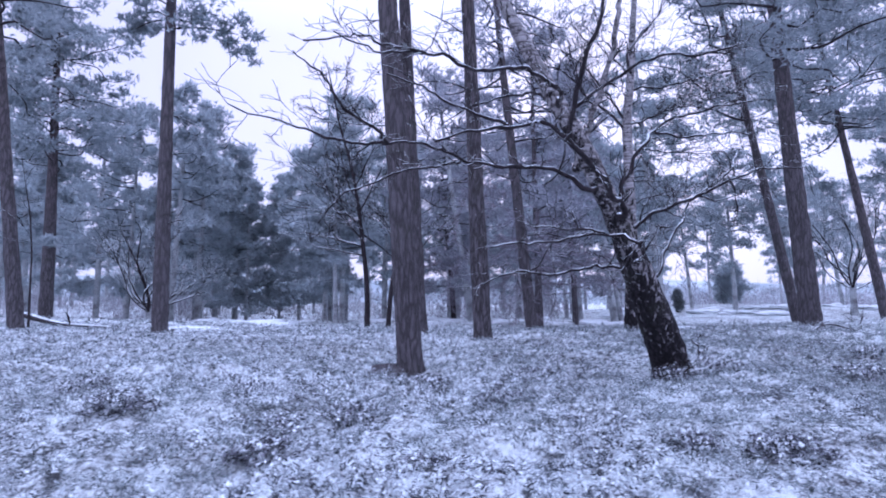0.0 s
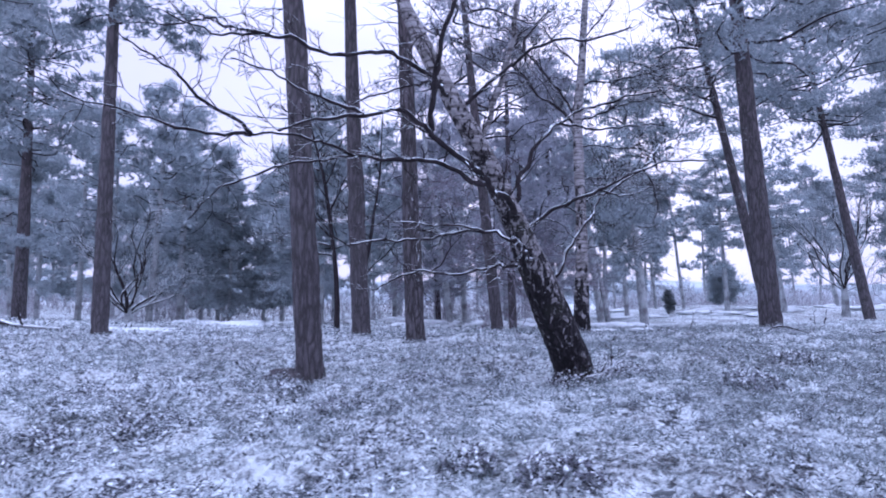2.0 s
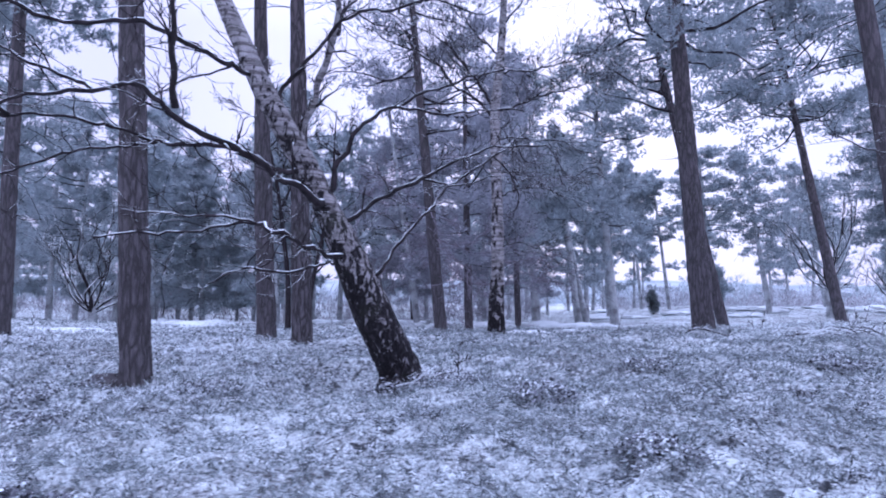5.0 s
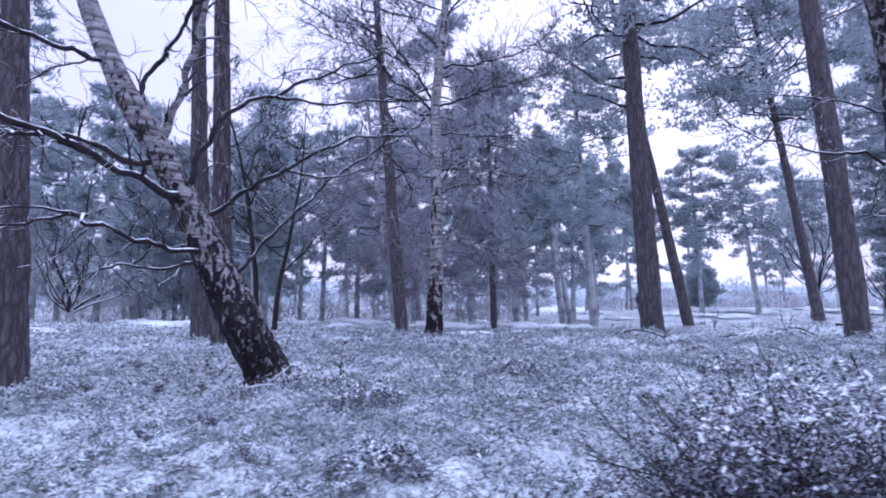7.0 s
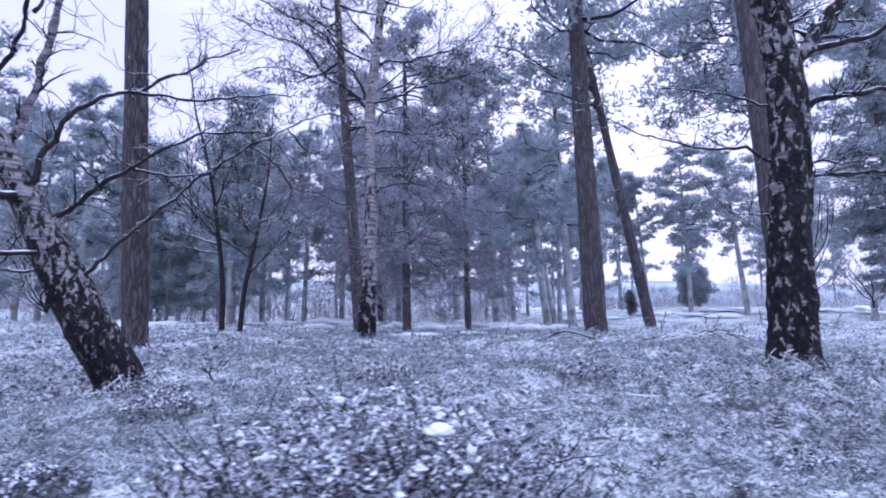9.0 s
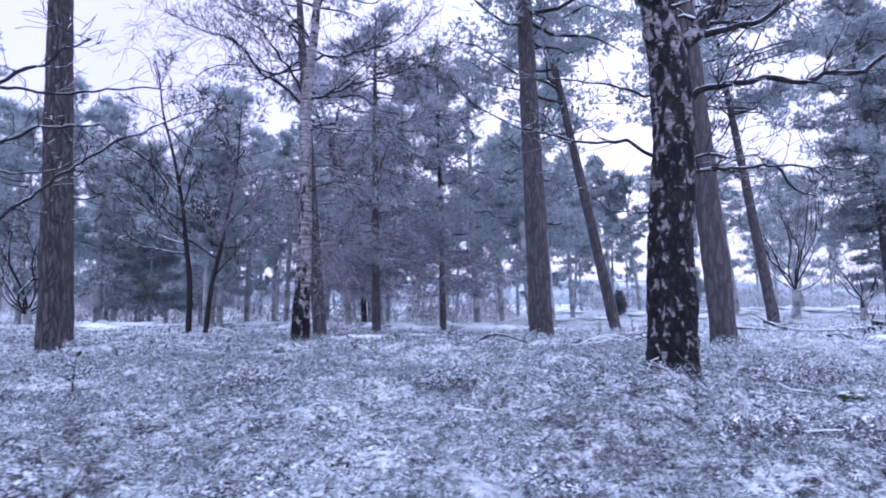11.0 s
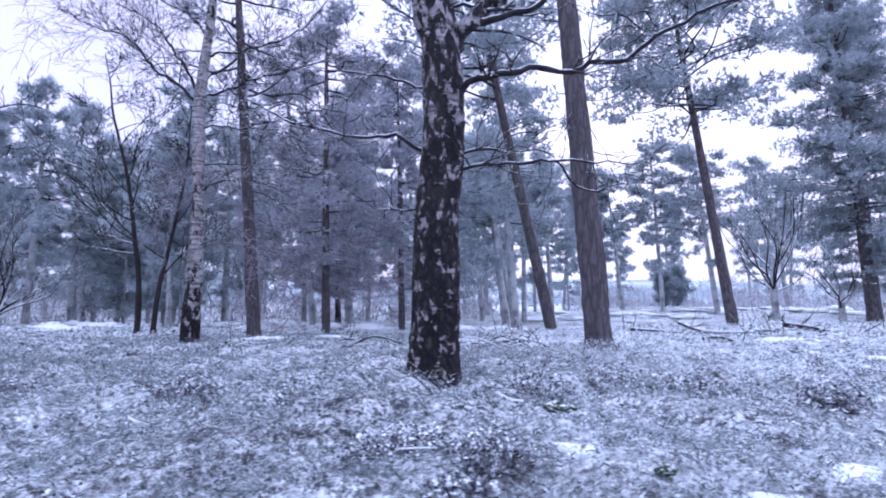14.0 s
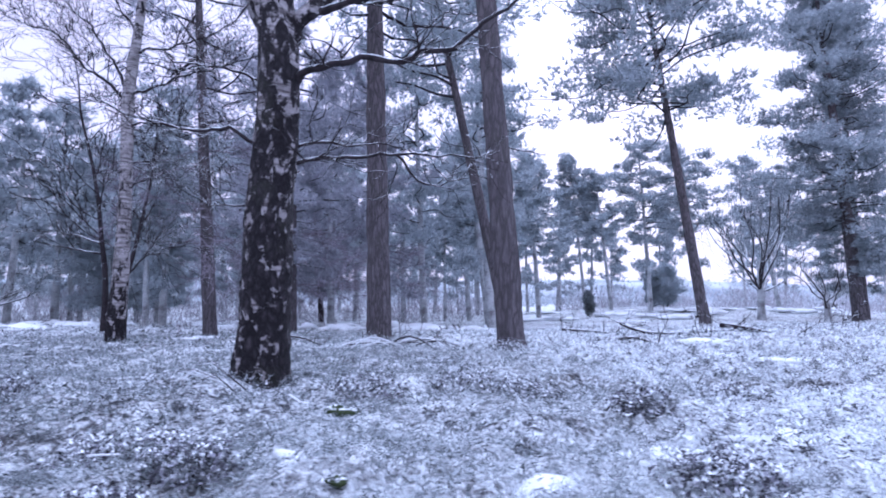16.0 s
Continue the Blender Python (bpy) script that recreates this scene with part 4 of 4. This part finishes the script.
# bare scrub between the far trunks: countless fine upright twigs
def scrub(count, xs, ys, tall, seed, label):
    gen = np.random.default_rng(seed)
    y = gen.uniform(*ys, count)
    x = gen.uniform(xs[0], xs[1], count) * y
    z = hills(x, y)
    n = 110
    big = tall * gen.uniform(0.35, 1.1, count) ** 1.2
    o = np.repeat(np.stack([x, y, z], -1), n, 0)
    s = np.repeat(big, n)[:, None]
    start = o + gen.normal(size=o.shape) * s * np.array([0.22, 0.22, 0.0]) + s * gen.random((len(o), 1)) ** 1.3 * np.array([0, 0, 0.75])
    d = gen.normal(size=o.shape) * np.array([0.45, 0.45, 0.3]) + np.array([0, 0, 1.0])
    d /= np.linalg.norm(d, axis=1)[:, None]
    side = np.cross(d, gen.normal(size=d.shape))
    side /= np.linalg.norm(side, axis=1)[:, None]
    length = s * gen.uniform(0.1, 0.32, (len(o), 1))
    w = 0.02 + 0.022 * gen.random((len(o), 1))
    v = np.stack([start - side * w, start + side * w, start + d * length], 1).reshape(-1, 3)
    ob = mesh_object("scrub", v, np.arange(len(v)).reshape(-1, 3), BRUSH)
    return tagged(ob, label, "scrub", "", "stuff")


scrub(230, (-1.0, 0.2), (52, 98), 4.5, 401, "bare scrub between the trunks of the wood, paled as mist")
scrub(170, (0.3, 0.95), (74, 105), 4.0, 402, "pale bare scrub along the far edge of the heath")


# ---- bushes ----
def bush(x, y, tall, wide, seed, label, name="juniper_bush", per=700, blade=0.12):
    gen, rnd = np.random.default_rng(seed), random.Random(seed)
    ob = thing(name, x, y, land(x, y), label, "bush")
    stems = Shape()
    centres, sizes = [], []
    for k in range(9):
        w, r = rnd.uniform(0, 6.28), wide * 0.3 * rnd.random()
        tip = Vector((math.cos(w) * r, math.sin(w) * r, tall * rnd.uniform(0.55, 0.9)))
        stems.tube([(0.3 * tip.x, 0.3 * tip.y, -0.1), tuple(tip * 0.5), tuple(tip)], [0.03, 0.02, 0.008], 5)
    for k in range(14):
        f = (k + 0.5) / 14
        w, r = rnd.uniform(0, 6.28), wide * 0.32 * math.sin(math.pi * (0.2 + 0.75 * f)) * rnd.random()
        centres.append((math.cos(w) * r, math.sin(w) * r, tall * (0.1 + 0.8 * f)))
        sizes.append(wide * rnd.uniform(0.2, 0.3))
    stems.make("stem", TWIG, ob)
    v, f = tufts(centres, sizes, per // 14, gen, blade, blade * 0.22, 5, 1.0)
    # thickets take the needles with mist in their colour
    mesh_object("foliage", v, f, JUNIPER if name == "juniper_bush" else HAZED_NEEDLES, ob)
    return ob


bush(25.66, 62.3, 2.6, 1.5, 5, "rounded dark juniper bush on the snowy heath", per=900, blade=0.25)
for k, (x, y, t, w) in enumerate([(34.6, 70.0, 4.3, 3.6), (36.6, 71.5, 5.0, 3.8)]):
    bush(x, y, t, w, 20 + k, "grey thicket at the wood's edge, paled as mist", "evergreen_bush", 2400, 0.28)


# ---- heather and litter: countless shoots, joined ----
def heather(name, count, xs, ys, size, stems, seed, label, clump=0.16):
    gen = np.random.default_rng(seed)
    x, y = gen.uniform(*xs, count), gen.uniform(*ys, count)
    keep = np.array([noise.noise(Vector((a * 0.5, b * 0.5, 5.0))) + 0.6 * noise.noise(Vector((a * 1.9, b * 1.9, 9.0))) for a, b in zip(x, y)]) > gen.uniform(-0.9, 0.1, count)
    x, y = x[keep], y[keep]
    n = len(x)
    z = rough_land(x, y)
    r = gen.normal(size=(n, stems, 2)) * clump * 0.6
    px, py = x[:, None] + r[..., 0], y[:, None] + r[..., 1]
    tall = size * gen.uniform(0.45, 1.25, (n, 1)) * gen.uniform(0.6, 1.15, (n, stems)) * np.clip(1.15 - np.hypot(r[..., 0], r[..., 1]) / clump * 0.35, 0.4, 1.2)
    lean = r / clump * 0.6 + gen.normal(size=(n, stems, 2)) * 0.45
    o = np.stack([px, py, np.repeat(z[:, None], stems, 1) - 0.03], -1).reshape(-1, 3)
    d = np.stack([lean[..., 0], lean[..., 1], np.ones((n, stems))], -1).reshape(-1, 3)
    d /= np.linalg.norm(d, axis=1)[:, None]
    tall = tall.reshape(-1, 1)
    a = gen.uniform(0, 6.28, len(o))
    side = np.stack([np.cos(a), np.sin(a), 0 * a], -1)
    w = size * 0.036
    tris = [np.stack([o - side * w * 0.5, o + side * w * 0.5, o + d * tall], 1)]
    for f, sgn in ((0.55, 1), (0.75, -1)):
        q = o + d * tall * f
        out = side * sgn * 0.8 + d * 0.5 + gen.normal(size=o.shape) * 0.35
        flatw = np.cross(out, gen.normal(size=o.shape))
        flatw /= np.linalg.norm(flatw, axis=1)[:, None]
        tris.append(np.stack([q - flatw * w, q + flatw * w, q + out * tall * 0.45], 1))
    v = np.concatenate(tris, 1).reshape(-1, 3)
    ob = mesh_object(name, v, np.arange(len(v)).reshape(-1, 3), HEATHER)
    return tagged(ob, label, "heather", "", "stuff")


def shoots(name, count, xs, ys, size, lift, seed, label):
    """Low snow-laden leaves and twig ends: small folded leaves that lie about level over the ground."""
    gen = np.random.default_rng(seed)
    x, y = gen.uniform(*xs, count), gen.uniform(*ys, count)
    keep = np.array([noise.noise(Vector((a * 1.1, b * 1.1, 2.0))) + 0.7 * noise.noise(Vector((a * 3.7, b * 3.7, 4.0))) for a, b in zip(x, y)]) > gen.uniform(-1.1, 0.15, count)
    x, y = x[keep], y[keep]
    n = len(x)
    c = np.stack([x, y, rough_land(x, y) + lift * gen.random(n) ** 1.4], -1)
    w = gen.uniform(0, 6.28, n)
    t = gen.normal(size=n) * 0.4 + 0.15
    along = np.stack([np.cos(w) * np.cos(t), np.sin(w) * np.cos(t), np.sin(t)], -1)
    across = np.stack([-np.sin(w), np.cos(w), gen.normal(size=n) * 0.35], -1)
    s = size * gen.uniform(0.35, 1.3, (n, 1))
    g = gen.uniform(0.14, 0.5, (n, 1))
    v = np.stack([c - along * s + across * s * g, c - along * s * 0.8 - across * s * g, c + along * s], 1).reshape(-1, 3)
    f = np.arange(n * 3).reshape(-1, 3)
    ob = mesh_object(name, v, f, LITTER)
    return tagged(ob, label, "heather", "", "stuff")


LOW = "low snow-laden heather and dead leaves over dark litter"
shoots("heather_litter", 230000, (-6, 20), (2.7, 7.6), 0.025, 0.09, 51, LOW)
shoots("heather_litter", 190000, (-10, 25), (7.6, 14.0), 0.034, 0.1, 52, LOW)
shoots("heather_litter", 130000, (-18, 34), (14.0, 26.0), 0.058, 0.12, 53, LOW)
shoots("heather_litter", 30000, (-34, 50), (26, 44), 0.12, 0.16, 54, LOW)
shoots("heather_litter", 60000, (-9, 25), (-6.0, 2.7), 0.056, 0.11, 55, LOW)
shoots("heather_litter", 30000, (-16, -6), (3.4, 7.6), 0.05, 0.11, 56, LOW)
shoots("heather_litter", 30000, (20, 30), (3.4, 7.6), 0.05, 0.11, 57, LOW)
TALLER = "taller frosted heather plants, brown and grey with snow"
heather("heather_plant", 13500, (-7, 19), (2.7, 7.6), 0.125, 10, 31, TALLER, 0.13)
heather("heather_plant", 12500, (-11, 25), (7.6, 14), 0.16, 8, 36, TALLER, 0.18)
heather("heather_plant", 2600, (-9, 25), (-6, 2.7), 0.17, 6, 35, TALLER)
heather("heather_plant", 9000, (-18, 32), (14, 24), 0.2, 6, 32, TALLER, 0.28)
heather("heather_plant", 4000, (-32, 46), (24, 48), 0.24, 4, 33, TALLER, 0.5)
heather("heather_plant", 2600, (-10, 62), (48, 78), 0.34, 5, 34, TALLER, 0.7)


# ---- the snowy bush close to the path ----
def snowy_bush(x, y, tall, wide, seed, label, leaves=5200):
    gen, rnd = np.random.default_rng(seed), random.Random(seed)
    ob = thing("heather_bush", x, y, land(x, y), label, "bush")
    for k in range(90 if tall > 0.5 else 9):
        s = Shape()
        w, r = rnd.uniform(0, 6.28), wide * 0.5 * rnd.random() ** 0.5
        tip = Vector((math.cos(w) * r, math.sin(w) * r, tall * (1.0 - 0.5 * (r / wide * 2) ** 2) * rnd.uniform(0.7, 1.0)))
        twigs(s, (tip.x * 0.25, tip.y * 0.25, -0.05), tip, tip.length * 0.8, 0.01, 1 if tall > 0.5 else 0, rnd, 0.0, 4, 0.003)
        s.make("stem", DARK_TWIG, ob)
    u = gen.normal(size=(leaves, 3))
    u /= np.linalg.norm(u, axis=1)[:, None]
    u[:, 2] = np.abs(u[:, 2])
    lump = np.array([1 + 0.35 * noise.noise(Vector(tuple(q * 2.2)) + Vector((seed, 0, 0))) for q in u])
    c = u * (gen.random((leaves, 1)) ** 0.3) * lump[:, None] * np.array([wide / 2, wide / 2, tall])
    w, t = gen.uniform(0, 6.28, leaves), gen.normal(size=leaves) * 0.5
    along = np.stack([np.cos(w) * np.cos(t), np.sin(w) * np.cos(t), np.sin(t)], -1)
    across = np.stack([-np.sin(w), np.cos(w), gen.normal(size=leaves) * 0.4], -1)
    s = (0.014 if tall > 0.5 else 0.02) * gen.uniform(0.4, 1.3, (leaves, 1))
    up = np.array([0, 0, 1.0])
    v = np.stack([c - along * s, c + across * s * 0.55 + up * s * 0.15, c + along * s - up * s * 0.2, c - across * s * 0.55 - up * s * 0.25], 1).reshape(-1, 3)
    i = np.arange(leaves)[:, None] * 4
    mesh_object("foliage", v, np.concatenate([i + np.array([[0, 2, 1]]), i + np.array([[0, 3, 2]])], 0), BUSH_LEAVES if tall > 0.5 else BILBERRY, ob)
    return ob


def lump(name, place, size, seed, material, parent=None, label="", rough=0.35):
    """A rounded uneven lump, such as a cap of snow, a stone or a cushion of moss."""
    bm = bmesh.new()
    bmesh.ops.create_icosphere(bm, subdivisions=3, radius=1.0)
    for vert in bm.verts:
        q = vert.co.copy()
        k = 1 + rough * noise.noise(q * 1.3 + Vector((seed, 0, 0))) + rough * 0.4 * noise.noise(q * 4 + Vector((0, seed, 0)))
        vert.co = Vector((q.x * size[0], q.y * size[1], q.z * size[2] * (1 if q.z > 0 else 0.6))) * k
    me = bpy.data.meshes.new(name)
    bm.to_mesh(me)
    bm.free()
    me.materials.append(material)
    me.polygons.foreach_set("use_smooth", [True] * len(me.polygons))
    ob = new(name, me)
    ob.location = place
    ob.parent = parent
    if label:
        tagged(ob, label)
    return ob


near_bush = snowy_bush(7.78, 4.2, 0.77, 1.75, 61, "knee-high dark heather bush loaded with lumps of snow", 26000)
lump("snow_cap", (0.28, -0.28, 0.72), (0.04, 0.03, 0.02), 8, SNOW_MAT, near_bush, "smooth cap of fresh snow", 0.6)
near_bush_snow = random.Random(8)
for k in range(18):
    w, r = near_bush_snow.uniform(0, 6.28), 0.62 * near_bush_snow.random() ** 0.6
    h = 0.76 * math.sqrt(max(0.05, 1 - (r / 0.72) ** 2))
    lump("snow_lump", (math.cos(w) * r, math.sin(w) * r, h), (near_bush_snow.uniform(0.012, 0.034), near_bush_snow.uniform(0.01, 0.022), 0.012), k, SNOW_MAT, near_bush, "", 1.1)


# ---- small things on the heath ----
def on_land(x, y):
    return float(rough_land(np.array([x]), np.array([y]))[0])


CLUMP = "low dark bilberry clump with dabs of snow"
for k, (x, y, tall, wide) in enumerate([(-1.5, 5.3, 0.2, 0.75), (-0.8, 5.6, 0.2, 0.8), (-0.15, 4.0, 0.14, 0.5), (-1.3, 4.2, 0.14, 0.55), (-3.1, 5.6, 0.2, 0.7),
                                         (2.5, 4.2, 0.15, 0.6), (1.95, 4.6, 0.13, 0.5), (4.3, 8.9, 0.22, 0.9), (4.7, 9.25, 0.2, 0.8), (12.2, 7.2, 0.24, 0.9),
                                         (13.4, 9.3, 0.3, 0.9), (14.4, 10.0, 0.28, 0.9), (12.8, 6.9, 0.2, 0.6), (12.6, 6.4, 0.16, 0.5), (17.0, 9.3, 0.22, 0.8),
                                         (16.0, 8.6, 0.22, 0.7), (15.9, 6.7, 0.2, 0.7), (-0.95, 10.3, 0.22, 0.8), (15.0, 9.5, 0.25, 0.8), (15.1, 14.1, 0.3, 1.0), (-2.4, 7.2, 0.18, 0.8), (-0.2, 7.6, 0.16, 0.7), (0.7, 6.4, 0.15, 0.6), (1.4, 8.6, 0.18, 0.8), (5.4, 7.4, 0.2, 0.8), (5.8, 5.2, 0.16, 0.6), (-4.5, 7.4, 0.18, 0.8), (9.6, 9.2, 0.2, 0.8), (10.4, 6.2, 0.16, 0.7), (7.2, 9.5, 0.2, 0.9)]):
    clump = snowy_bush(x, y, tall, wide, 300 + k, CLUMP, 1700)
    clump.name = "bilberry_clump"
    clump.location.z = on_land(x, y) - 0.02
    tagged(clump, "", "", "bilberry clumps")


def fallen(name, pts, thick, thin, seed, label, side=5, material=TWIG):
    """A fallen trunk or branch, with side twigs. Its foot stands at the first place."""
    rnd = random.Random(seed)
    foot = Vector((pts[0][0], pts[0][1], on_land(pts[0][0], pts[0][1])))
    ob = thing(name, *foot, label, "fallen branch", "fallen wood")
    line = smooth_line([Vector((x, y, on_land(x, y) + up)) - foot for x, y, up in pts], 0.2)
    n = len(line)
    s = Shape()
    s.tube(line, [thick + (thin - thick) * i / n for i in range(n)], 8, 0.2, seed)
    s.make("stem", material, ob)
    for k in range(side if thick > 0.012 else 0):
        b = Shape()
        i = rnd.randint(1, n - 1)
        d = (line[i] - line[i - 1]).normalized()
        twigs(b, line[i], d * 0.5 + Vector((rnd.uniform(-1, 1), rnd.uniform(-1, 1), rnd.uniform(0.0, 0.8))), rnd.uniform(0.3, 1.0) * min(1.0, thick / 0.04), thin * 0.7, 1, rnd, 0.02, 4, 0.005)
        b.make("twig", TWIG, ob)
    return ob


fallen("fallen_log", [(-24.5, 33.0, 0.35), (-20, 27.5, 0.25), (-15.5, 23.2, 0.12), (-12.3, 21.2, 0.03)], 0.17, 0.08, 1, "long fallen trunk with snow along its top", 6)
fallen("fallen_branch", [(18.5, 19.6, 0.28), (18.9, 19.0, 0.1), (19.6, 18.6, 0.08), (21.0, 18.2, 0.06)], 0.06, 0.03, 2, "dark fallen bough lying on bright snow", 6)
fallen("fallen_branch", [(20.6, 18.2, 0.22), (21.2, 18.0, 0.1), (22.2, 17.8, 0.06), (23.8, 17.6, 0.05)], 0.07, 0.03, 3, "dark fallen bough lying on bright snow", 6)
fallen("fallen_branch", [(16.6, 17.6, 0.1), (17.6, 17.6, 0.06), (18.4, 17.4, 0.04)], 0.04, 0.02, 4, "dark fallen bough lying on bright snow", 5)
fallen("fallen_branch", [(17.2, 14.6, 0.1), (17.7, 14.9, 0.08), (18.2, 14.9, 0.04)], 0.035, 0.02, 5, "short fallen stick on snow", 2)
fallen("fallen_branch", [(9.75, 7.9, 0.1), (9.9, 7.75, 0.1), (10.0, 7.65, 0.1)], 0.011, 0.007, 6, "short snow-covered stick in the heather", 1, SNOW_MAT)
fallen("fallen_branch", [(12.9, 8.42, 0.12), (13.02, 8.38, 0.11), (13.15, 8.32, 0.1)], 0.009, 0.005, 7, "short snow-covered stick in the heather", 1, SNOW_MAT)
fallen("fallen_branch", [(12.22, 6.8, 0.1), (12.34, 6.77, 0.1), (12.46, 6.75, 0.08)], 0.006, 0.003, 8, "short snow-covered stick in the heather", 2, SNOW_MAT)
fallen("fallen_branch", [(8.9, 18.4, 0.05), (9.2, 18.4, 0.2), (9.5, 18.5, 0.05)], 0.03, 0.02, 9, "snowy forked branch end in the heather", 5)
fallen("fallen_branch", [(9.9, 15.5, 0.05), (10.5, 15.6, 0.3), (11.2, 15.5, 0.05)], 0.03, 0.015, 10, "arched snowy branch end in the heather", 4)
for k in range(14):
    rnd = random.Random(500 + k)
    x, y = 13.3 + rnd.uniform(-0.9, 0.9), 14.2 + rnd.uniform(-0.5, 0.5)
    w = rnd.uniform(-0.5, 0.5)
    fallen("brushwood", [(x - 0.5, y - 0.5 * w, 0.03), (x, y, rnd.uniform(0.12, 0.28)), (x + 0.5, y + 0.5 * w, 0.03)], 0.014, 0.008, 20 + k, "arched snowy brushwood of a low heap", 2, SNOW_MAT if k % 2 else TWIG)
for k in range(7):
    rnd = random.Random(600 + k)
    x, y = 12.15 + rnd.uniform(-0.25, 0.3), 8.95 + rnd.uniform(-0.15, 0.1)
    fallen("brushwood", [(x, y, 0.0), (x - rnd.uniform(0.05, 0.3), y - 0.1, 0.16), (x - rnd.uniform(0.1, 0.4), y - 0.2, rnd.uniform(0.1, 0.32))], 0.008, 0.004, 40 + k, "snow-coated twig at the birch's foot", 1, SNOW_MAT if k % 3 else TWIG)
for k in range(7):
    rnd = random.Random(640 + k)
    x, y = 3.9 + rnd.uniform(-0.1, 0.5), 8.95 + rnd.uniform(-0.15, 0.1)
    fallen("brushwood", [(x, y, 0.0), (x + rnd.uniform(-0.15, 0.2), y - 0.1, 0.16), (x + rnd.uniform(-0.4, 0.4), y - 0.2, rnd.uniform(0.1, 0.34))], 0.009, 0.005, 60 + k, "snow-coated twig at the birch's foot", 1, SNOW_MAT if k % 2 else TWIG)

# a thin sapling beside the old birch, another pale stem by the far pine
bare_tree(4.55, 10.2, on_land(4.55, 10.2), 0.75, 0.012, 81, "slender bare sapling beside the old birch", start=0.2, depth=2, boughs=5, name="sapling", group="saplings")
bare_tree(-14.2, 19.6, on_land(-14.2, 19.6), 6.5, 0.045, 82, "thin pale sapling beside a pine", start=0.4, depth=2, boughs=5, name="sapling", lean=(-0.14, 0), group="saplings")
for k, (x, y, t) in enumerate([(13.9, 19.2, 0.9), (19.6, 16.5, 0.9), (24.8, 20.5, 1.5), (25.6, 21.0, 1.3), (16.9, 19.0, 0.8)]):
    bare_tree(x, y, on_land(x, y), t, 0.012, 90 + k, "small bare seedling sticking out of the snow", stems=2, spread=0.4, start=0.2, depth=2, boughs=4, name="seedling", group="seedlings")


def make_moss():
    m = Mat("green_moss")
    c = m.ramp(m.noise(18, 5), (0.3, (0.02, 0.03, 0.012)), (0.7, (0.055, 0.075, 0.03)))
    snow = m.math("MULTIPLY", m.ramp(m.up(), (0.5, 0.0), (0.8, 1.0)), m.ramp(m.noise(22, 4), (0.5, 0.0), (0.56, 1.0)))
    return m.done(m.mix(snow, c, SNOW), m.noise(60, 4), 0.6, 0.02)


MOSS = make_moss()
for k, (x, y, a, b, c) in enumerate([(13.43, 8.15, 0.13, 0.07, 0.06), (13.8, 6.55, 0.06, 0.05, 0.035)]):
    hump = lump("moss_cushion", (x, y, on_land(x, y) + (0.1 if k == 0 else 0.03)), (a, b, c), 30 + k, MOSS, None, "green moss cushion half under snow")
    tagged(hump, "", "moss", "moss cushions")
# the root foot of the near pine and soft drifts
root = lump("root_mound", (-0.95, 10.35, on_land(-0.95, 10.35)), (0.42, 0.3, 0.2), 44, PINE_BARK, None, "dark mossy root mound at the pine's foot")
tagged(root, "", "mound")
for k, (x, y, a, b) in enumerate([(-1.75, 6.5, 0.5, 0.3), (13.5, 7.1, 0.22, 0.15), (14.35, 6.2, 0.34, 0.2), (14.9, 6.75, 0.3, 0.2), (15.3, 6.1, 0.36, 0.22), (15.9, 7.2, 0.4, 0.24), (16.9, 8.0, 0.5, 0.28), (17.3, 6.9, 0.4, 0.24), (-8.6, 21.3, 1.6, 0.9), (-6.6, 21.6, 1.8, 0.8), (-11, 22.5, 1.8, 0.9),
                                   (6.6, 19.2, 0.9, 0.5), (19.5, 15.5, 0.9, 0.4), (17.8, 13.2, 0.7, 0.35), (16.4, 11.8, 0.5, 0.3), (19.0, 12.6, 0.8, 0.4), (8.6, 20.5, 0.8, 0.4)]):
    drift = lump("snow_drift", (x, y, on_land(x, y) - (0.02 if y > 18 else 0.06)), (a, b, (0.085 if y > 12 else 0.07) + 0.025 * a), 70 + k, SNOW_MAT, None, "small uneven drift of snow between heather", 0.9)
    tagged(drift, "", "snow", "snow drifts")

# banks of older snow at the edge of the wood and on the far side of the heath
bank = random.Random(17)
for k in range(44):
    far = k >= 22
    x, y = (bank.uniform(19, 52), bank.uniform(56, 69)) if far else (bank.uniform(-20, 16), bank.uniform(33, 47))
    a = bank.uniform(0.7, 1.9)
    drift = lump("snow_drift", (x, y, land(x, y) + 0.05), (a, a * bank.uniform(0.5, 0.8), bank.uniform(0.16, 0.34)), 170 + k, SNOW_MAT, None, "uneven bank of old snow on the heath", 0.9)
    tagged(drift, "", "snow", "snow banks")
snowy_bush(4.25, 9.0, 0.36, 1.0, 95, "dark tangle of heather at the birch's foot", 1800)
snowy_bush(3.55, 8.9, 0.24, 0.7, 96, "dark tangle of heather at the birch's foot", 700)
